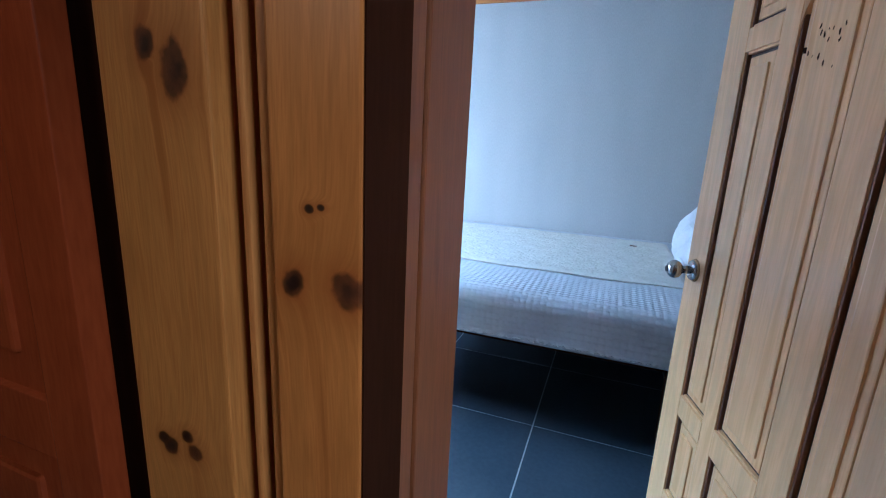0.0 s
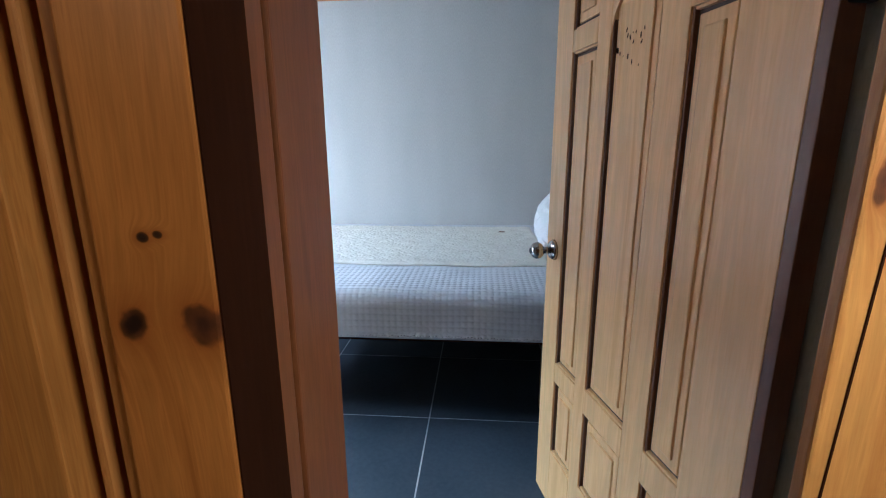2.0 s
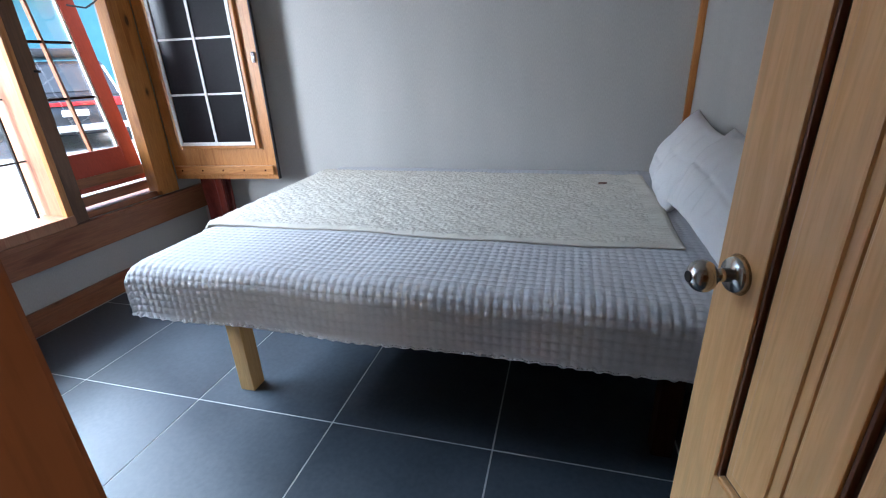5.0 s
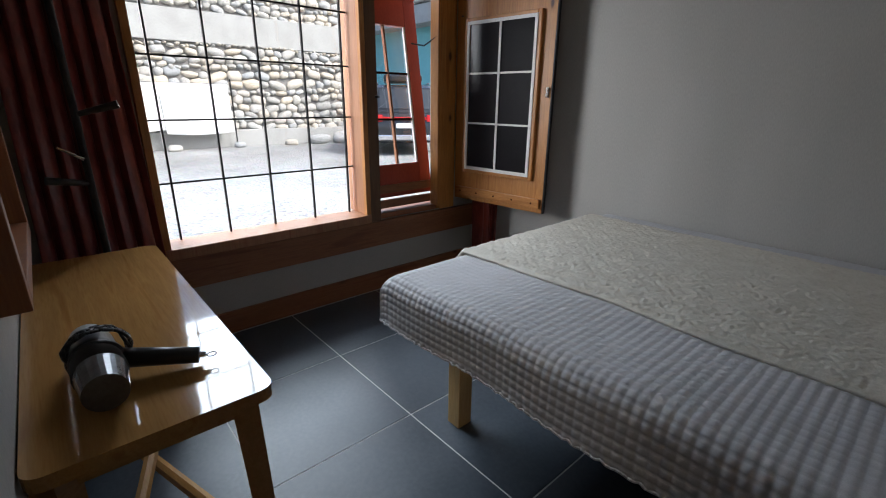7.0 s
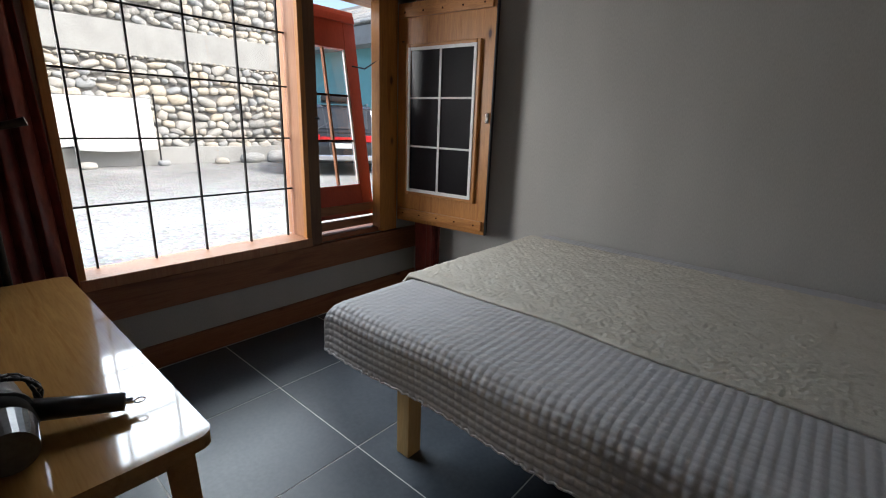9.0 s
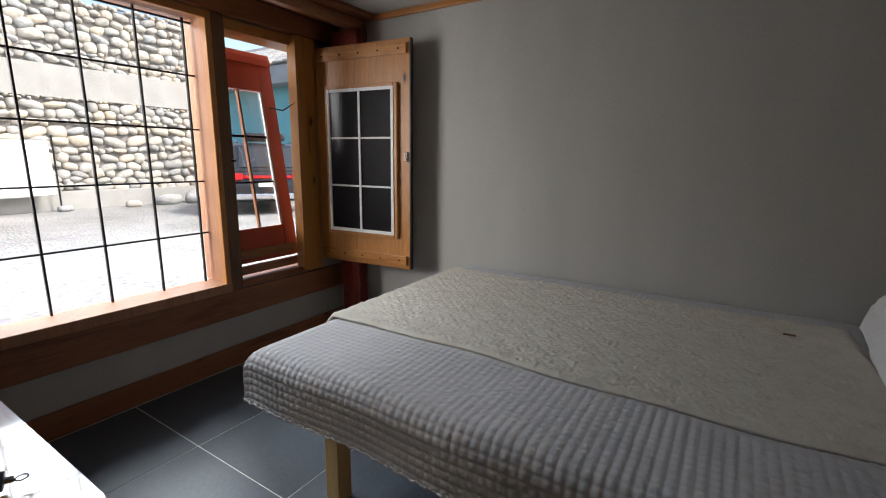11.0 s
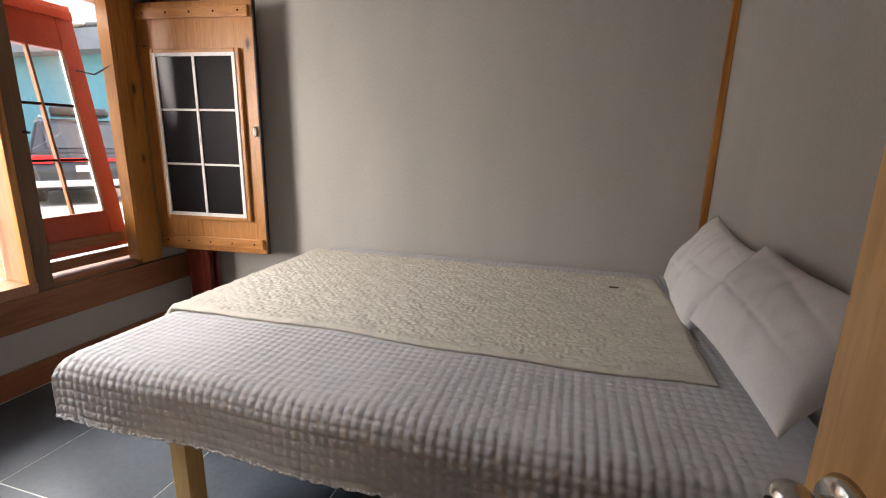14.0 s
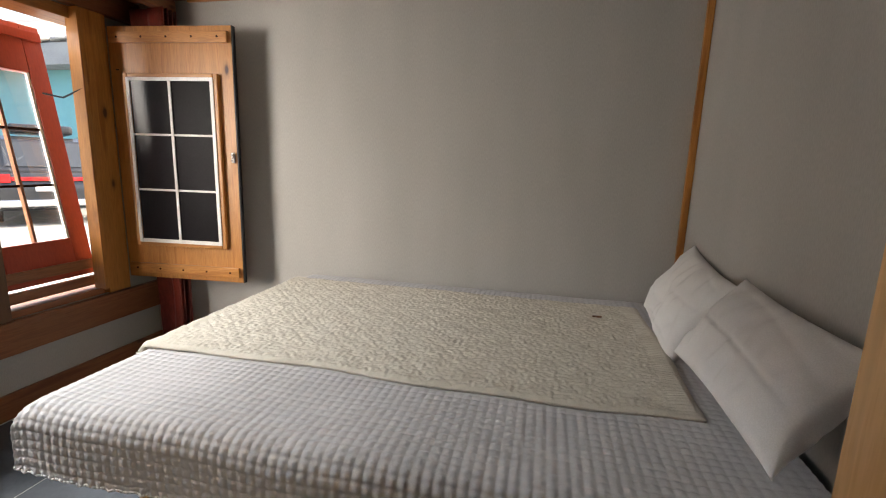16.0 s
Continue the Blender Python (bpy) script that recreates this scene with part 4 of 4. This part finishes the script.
for z0, z1, xo in ((0.3, 2.62, 0.0), (3.4, 5.05, -0.1)):
    z = z0
    while z < z1 - 0.05:
        h = min(rng.uniform(0.13, 0.27), z1 - z)
        y = -4.0
        while y < 5.95:
            w = h * rng.uniform(0.9, 2.3)
            hh = h * rng.uniform(0.7, 1.3)
            m = Matrix.Translation((SX + xo + 0.01, y + w / 2, z + h / 2 + 0.06 * math.sin(y * 0.9 + z * 2) + rng.uniform(-0.045, 0.045))) @ Euler((rng.uniform(-0.4, 0.4), 0, rng.uniform(-0.15, 0.15))).to_matrix().to_4x4() @ Matrix.Diagonal((0.22, w * 1.05, hh * 1.05, 1))
            me = shapes[rng.randrange(8)]
            if count < 290 and -1.5 < y < 6.5:
                o = new("stone", me)
                o.parent = wallst
                o.matrix_local = INV @ m
                count += 1
            else:
                base = len(rest_v)
                rest_v += [tuple(INV @ m @ v.co) for v in me.vertices]
                rest_f += [tuple(base + k for k in p.vertices) for p in me.polygons]
            y += w
        z += h
me = bpy.data.meshes.new("stones")
me.from_pydata(rest_v, [], rest_f)
me.materials.append(stone_mat)
for p in me.polygons:
    p.use_smooth = True
o = new("stones", me)
o.parent = wallst
o["kind"] = "stuff"
# boulders at the foot of the wall
for x, y, s in ((-11.3, 4.3, 0.55), (-11.2, 5.2, 0.7), (-11.3, 3.4, 0.3), (-11.35, 6.3, 0.5), (-11.4, 1.9, 0.25), (-11.3, 0.2, 0.28), (-11.3, -0.6, 0.25)):
    o = new("boulder", shapes[int(y * 3) % 8])
    o.matrix_world = Matrix.Translation((x, y, GZ + s * 0.15)) @ Matrix.Diagonal((s, s * 1.3, s * 0.7, 1))
    tagged(o, "pale boulder lying at the foot of the wall", "boulder", "boulders by the wall")
# drying sheets
for y0, y1, zb, s in ((-1.9, 0.05, 0.42, 0.0), (0.07, 1.75, 0.32, 4.0)):
    a, c = np.linspace(0, 1, 40), np.linspace(0, 1, 16)
    nz = smooth_noise(a * 5, c * 2, s)
    P = np.zeros((40, 16, 3))
    P[..., 0] = SX + 0.35 + (0.05 * nz + 0.2) * (1 - c)[None, :]
    P[..., 1] = y0 + (y1 - y0) * a[:, None]
    P[..., 2] = zb + (1.595 - zb) * c[None, :] - 0.05 * (np.sin(math.pi * a)[:, None]) * (1 - c)[None, :]
    o = grid_mesh("drying_sheet", P, cloth_white)
    o.modifiers.new("thickness", "SOLIDIFY").thickness = 0.004
    tagged(o, "white bed sheet hung out before the stone wall", "sheet", "sheets hung out")

line = thing("washing_line", "thin washing line on two iron posts", "washing line", (SX + 0.35, 0, GZ - 0.03))
for y in (-2.0, 1.85):
    part("post", cyl(bmesh.new(), (0, y, 0), (0, y, 1.85), 0.02, seg=8), black_iron, line)
part("wire", cyl(bmesh.new(), (0, -2.0, 1.72), (0, 1.85, 1.72), 0.006, seg=6), black_iron, line)

# parked car, tail to the house
CAR = Matrix.Translation((-7.0, 4.55, GZ)) @ Matrix.Rotation(radians(146), 4, "Z")
car = new("car")
car.matrix_world = CAR
tagged(car, "dark parked estate car with a red tail lamp band", "car")


def loft(profile, w0, w1):
    b = bmesh.new()
    rows = [[b.verts.new((x, s * (w1 if z > 1.0 else w0), z)) for x, z in profile] for s in (-1, 1)]
    n = len(profile)
    for i in range(n):
        b.faces.new((rows[0][i], rows[0][(i + 1) % n], rows[1][(i + 1) % n], rows[1][i]))
    b.faces.new(rows[0][::-1])
    b.faces.new(rows[1])
    bmesh.ops.recalc_face_normals(b, faces=b.faces)
    bmesh.ops.bevel(b, geom=list(b.edges), offset=0.05, segments=2, profile=0.5, affect="EDGES")
    return b


part("body", loft([(0, 0.35), (-0.05, 0.7), (0.04, 1.02), (3.4, 1.02), (4.5, 0.92), (4.6, 0.4), (4.5, 0.28), (0.1, 0.28)], 0.92, 0.9), car_dark, car, "", False)
part("cabin", loft([(0.06, 1.0), (0.32, 1.62), (0.6, 1.7), (2.3, 1.68), (3.3, 1.0)], 0.9, 0.74), car_dark, car)
bx("rear_glass", car_glass, car, -0.012, 0.012, -0.62, 0.62, 0.0, 0.5, bevel=0.01, m=Matrix.Translation((0.095, 0, 1.12)) @ Matrix.Rotation(radians(22), 4, "Y"))
for s in (1, -1):
    bx("side_glass", car_glass, car, 0.7, 2.5, -0.01, 0.01, 0, 0.42, bevel=0.01, m=Matrix.Translation((0, s * 0.845, 1.12)) @ Matrix.Rotation(radians(s * 13), 4, "X"))
    bx("tail_lamp", lamp_red, car, -0.07, 0.1, min(s * 0.55, s * 0.93), max(s * 0.55, s * 0.93), 0.82, 0.98, bevel=0.02)
    bx("roof_rail", silver, car, 0.6, 2.4, s * 0.66 - 0.02, s * 0.66 + 0.02, 1.72, 1.76, bevel=0.01)
    for x in (0.85, 3.7):
        w = part("wheel", cyl(bmesh.new(), (x, s * 0.74, 0.34), (x, s * 0.95, 0.34), 0.34, seg=28), tyre_mat, car)
        part("rim", cyl(bmesh.new(), (x, s * 0.951, 0.34), (x, s * 0.965, 0.34), 0.21, 0.2, 20), silver, w)
bx("lamp_band", lamp_red, car, -0.065, 0.0, -0.54, 0.54, 0.86, 0.93, bevel=0.01)
bx("bumper", silver, car, -0.09, 0.1, -0.9, 0.9, 0.36, 0.5, bevel=0.03)
bx("number_plate", white_putty, car, -0.075, -0.05, -0.22, 0.22, 0.66, 0.78, bevel=0.005)
bx("roof_box", black_plastic, car, 0.7, 2.2, -0.5, 0.5, 1.77, 1.95, bevel=0.06)

# building beyond the car
hs = thing("house", "low teal-walled house with a rough tiled roof", "house", (-13, 13, GZ))
INV = Matrix.Translation((13, -13, -GZ))
bx("wall", teal_mat, hs, -26, -9.5, 11.0, 17, GZ - 0.05, 4.2, bevel=0, m=INV)
bx("eave", concrete_mat, hs, -26.4, -9.0, 10.2, 17.4, 4.2, 4.9, bevel=0.02, m=INV)
rs = Matrix.Translation((-17.5, 10.3, 4.9)) @ Matrix.Rotation(radians(24), 4, "X")
bx("roof", mortar_mat, hs, -8.6, 8.6, 0, 7, 0, 0.12, bevel=0, m=INV @ rs)
for j in range(9):
    for i in range(24):
        o = new("roof_tile", shapes[(i * 3 + j) % 8])
        o.parent = hs
        o.matrix_local = INV @ rs @ Matrix.Translation((-8.2 + i * 0.71 + (j % 2) * 0.3, 0.15 + j * 0.5, 0.15)) @ Matrix.Diagonal((0.76, 0.6, 0.2, 1))
wi = bx("window", white_putty, hs, -12.4, -11.6, 10.95, 10.995, 1.2, 2.3, m=INV)
bx("pane", car_glass, wi, -12.3, -11.7, 10.93, 10.949, 1.3, 2.2, bevel=0, m=INV)

bush = thing("bush", "leafy green shrub beside the house", "bush", (-7.6, 9.4, GZ))
part("stem", cyl(bmesh.new(), (0, 0, 0), (0, 0, 1.6), 0.06, 0.03, 8), dark_wood_and_shade, bush)
lv, lf = [], []
for i in range(2600):
    c = Vector((rng.gauss(0, 0.5), rng.gauss(0, 0.5), 1.5 + rng.gauss(0, 0.55)))
    if c.z < 0.15:
        continue
    e = Euler((rng.uniform(0, 6), rng.uniform(0, 6), rng.uniform(0, 6))).to_matrix()
    k = len(lv)
    lv += [tuple(c + e @ Vector(q)) for q in ((-0.05, 0, 0), (0, -0.025, 0.01), (0.06, 0, 0), (0, 0.025, 0.01))]
    lf.append((k, k + 1, k + 2, k + 3))
me = bpy.data.meshes.new("crown")
me.from_pydata(lv, [], lf)
me.materials.append(leaf_mat)
new("crown", me).parent = bush

# ---- floor tiles ----
TS, G = 0.6, 0.003
made = {}
for i in range(0, 8):
    for j in range(-9, 3):
        x0, x1 = max(0.01 + TS * (i - 1) + G, 0.022), min(0.01 + TS * i - G, 4.1)
        y0, y1 = max(-1.532 + TS * j + G, FLOOR_Y0 + 0.2), min(-1.532 + TS * (j + 1) - G, -0.002)
        if x1 - x0 < 0.02 or y1 - y0 < 0.02 or (y0 > -2.8 and x0 > 3.38) or (y1 < -2.8 and x1 < 0.65):
            continue
        key = (round(x1 - x0, 3), round(y1 - y0, 3))
        if key not in made:
            made[key] = mesh_of("tile", box(bmesh.new(), 0, key[0], 0, key[1], -0.0005, 0.0008, 0.0), tile_mat)
        o = new("tile", made[key])
        o.parent = floor
        o.location = (x0, y0, 0)
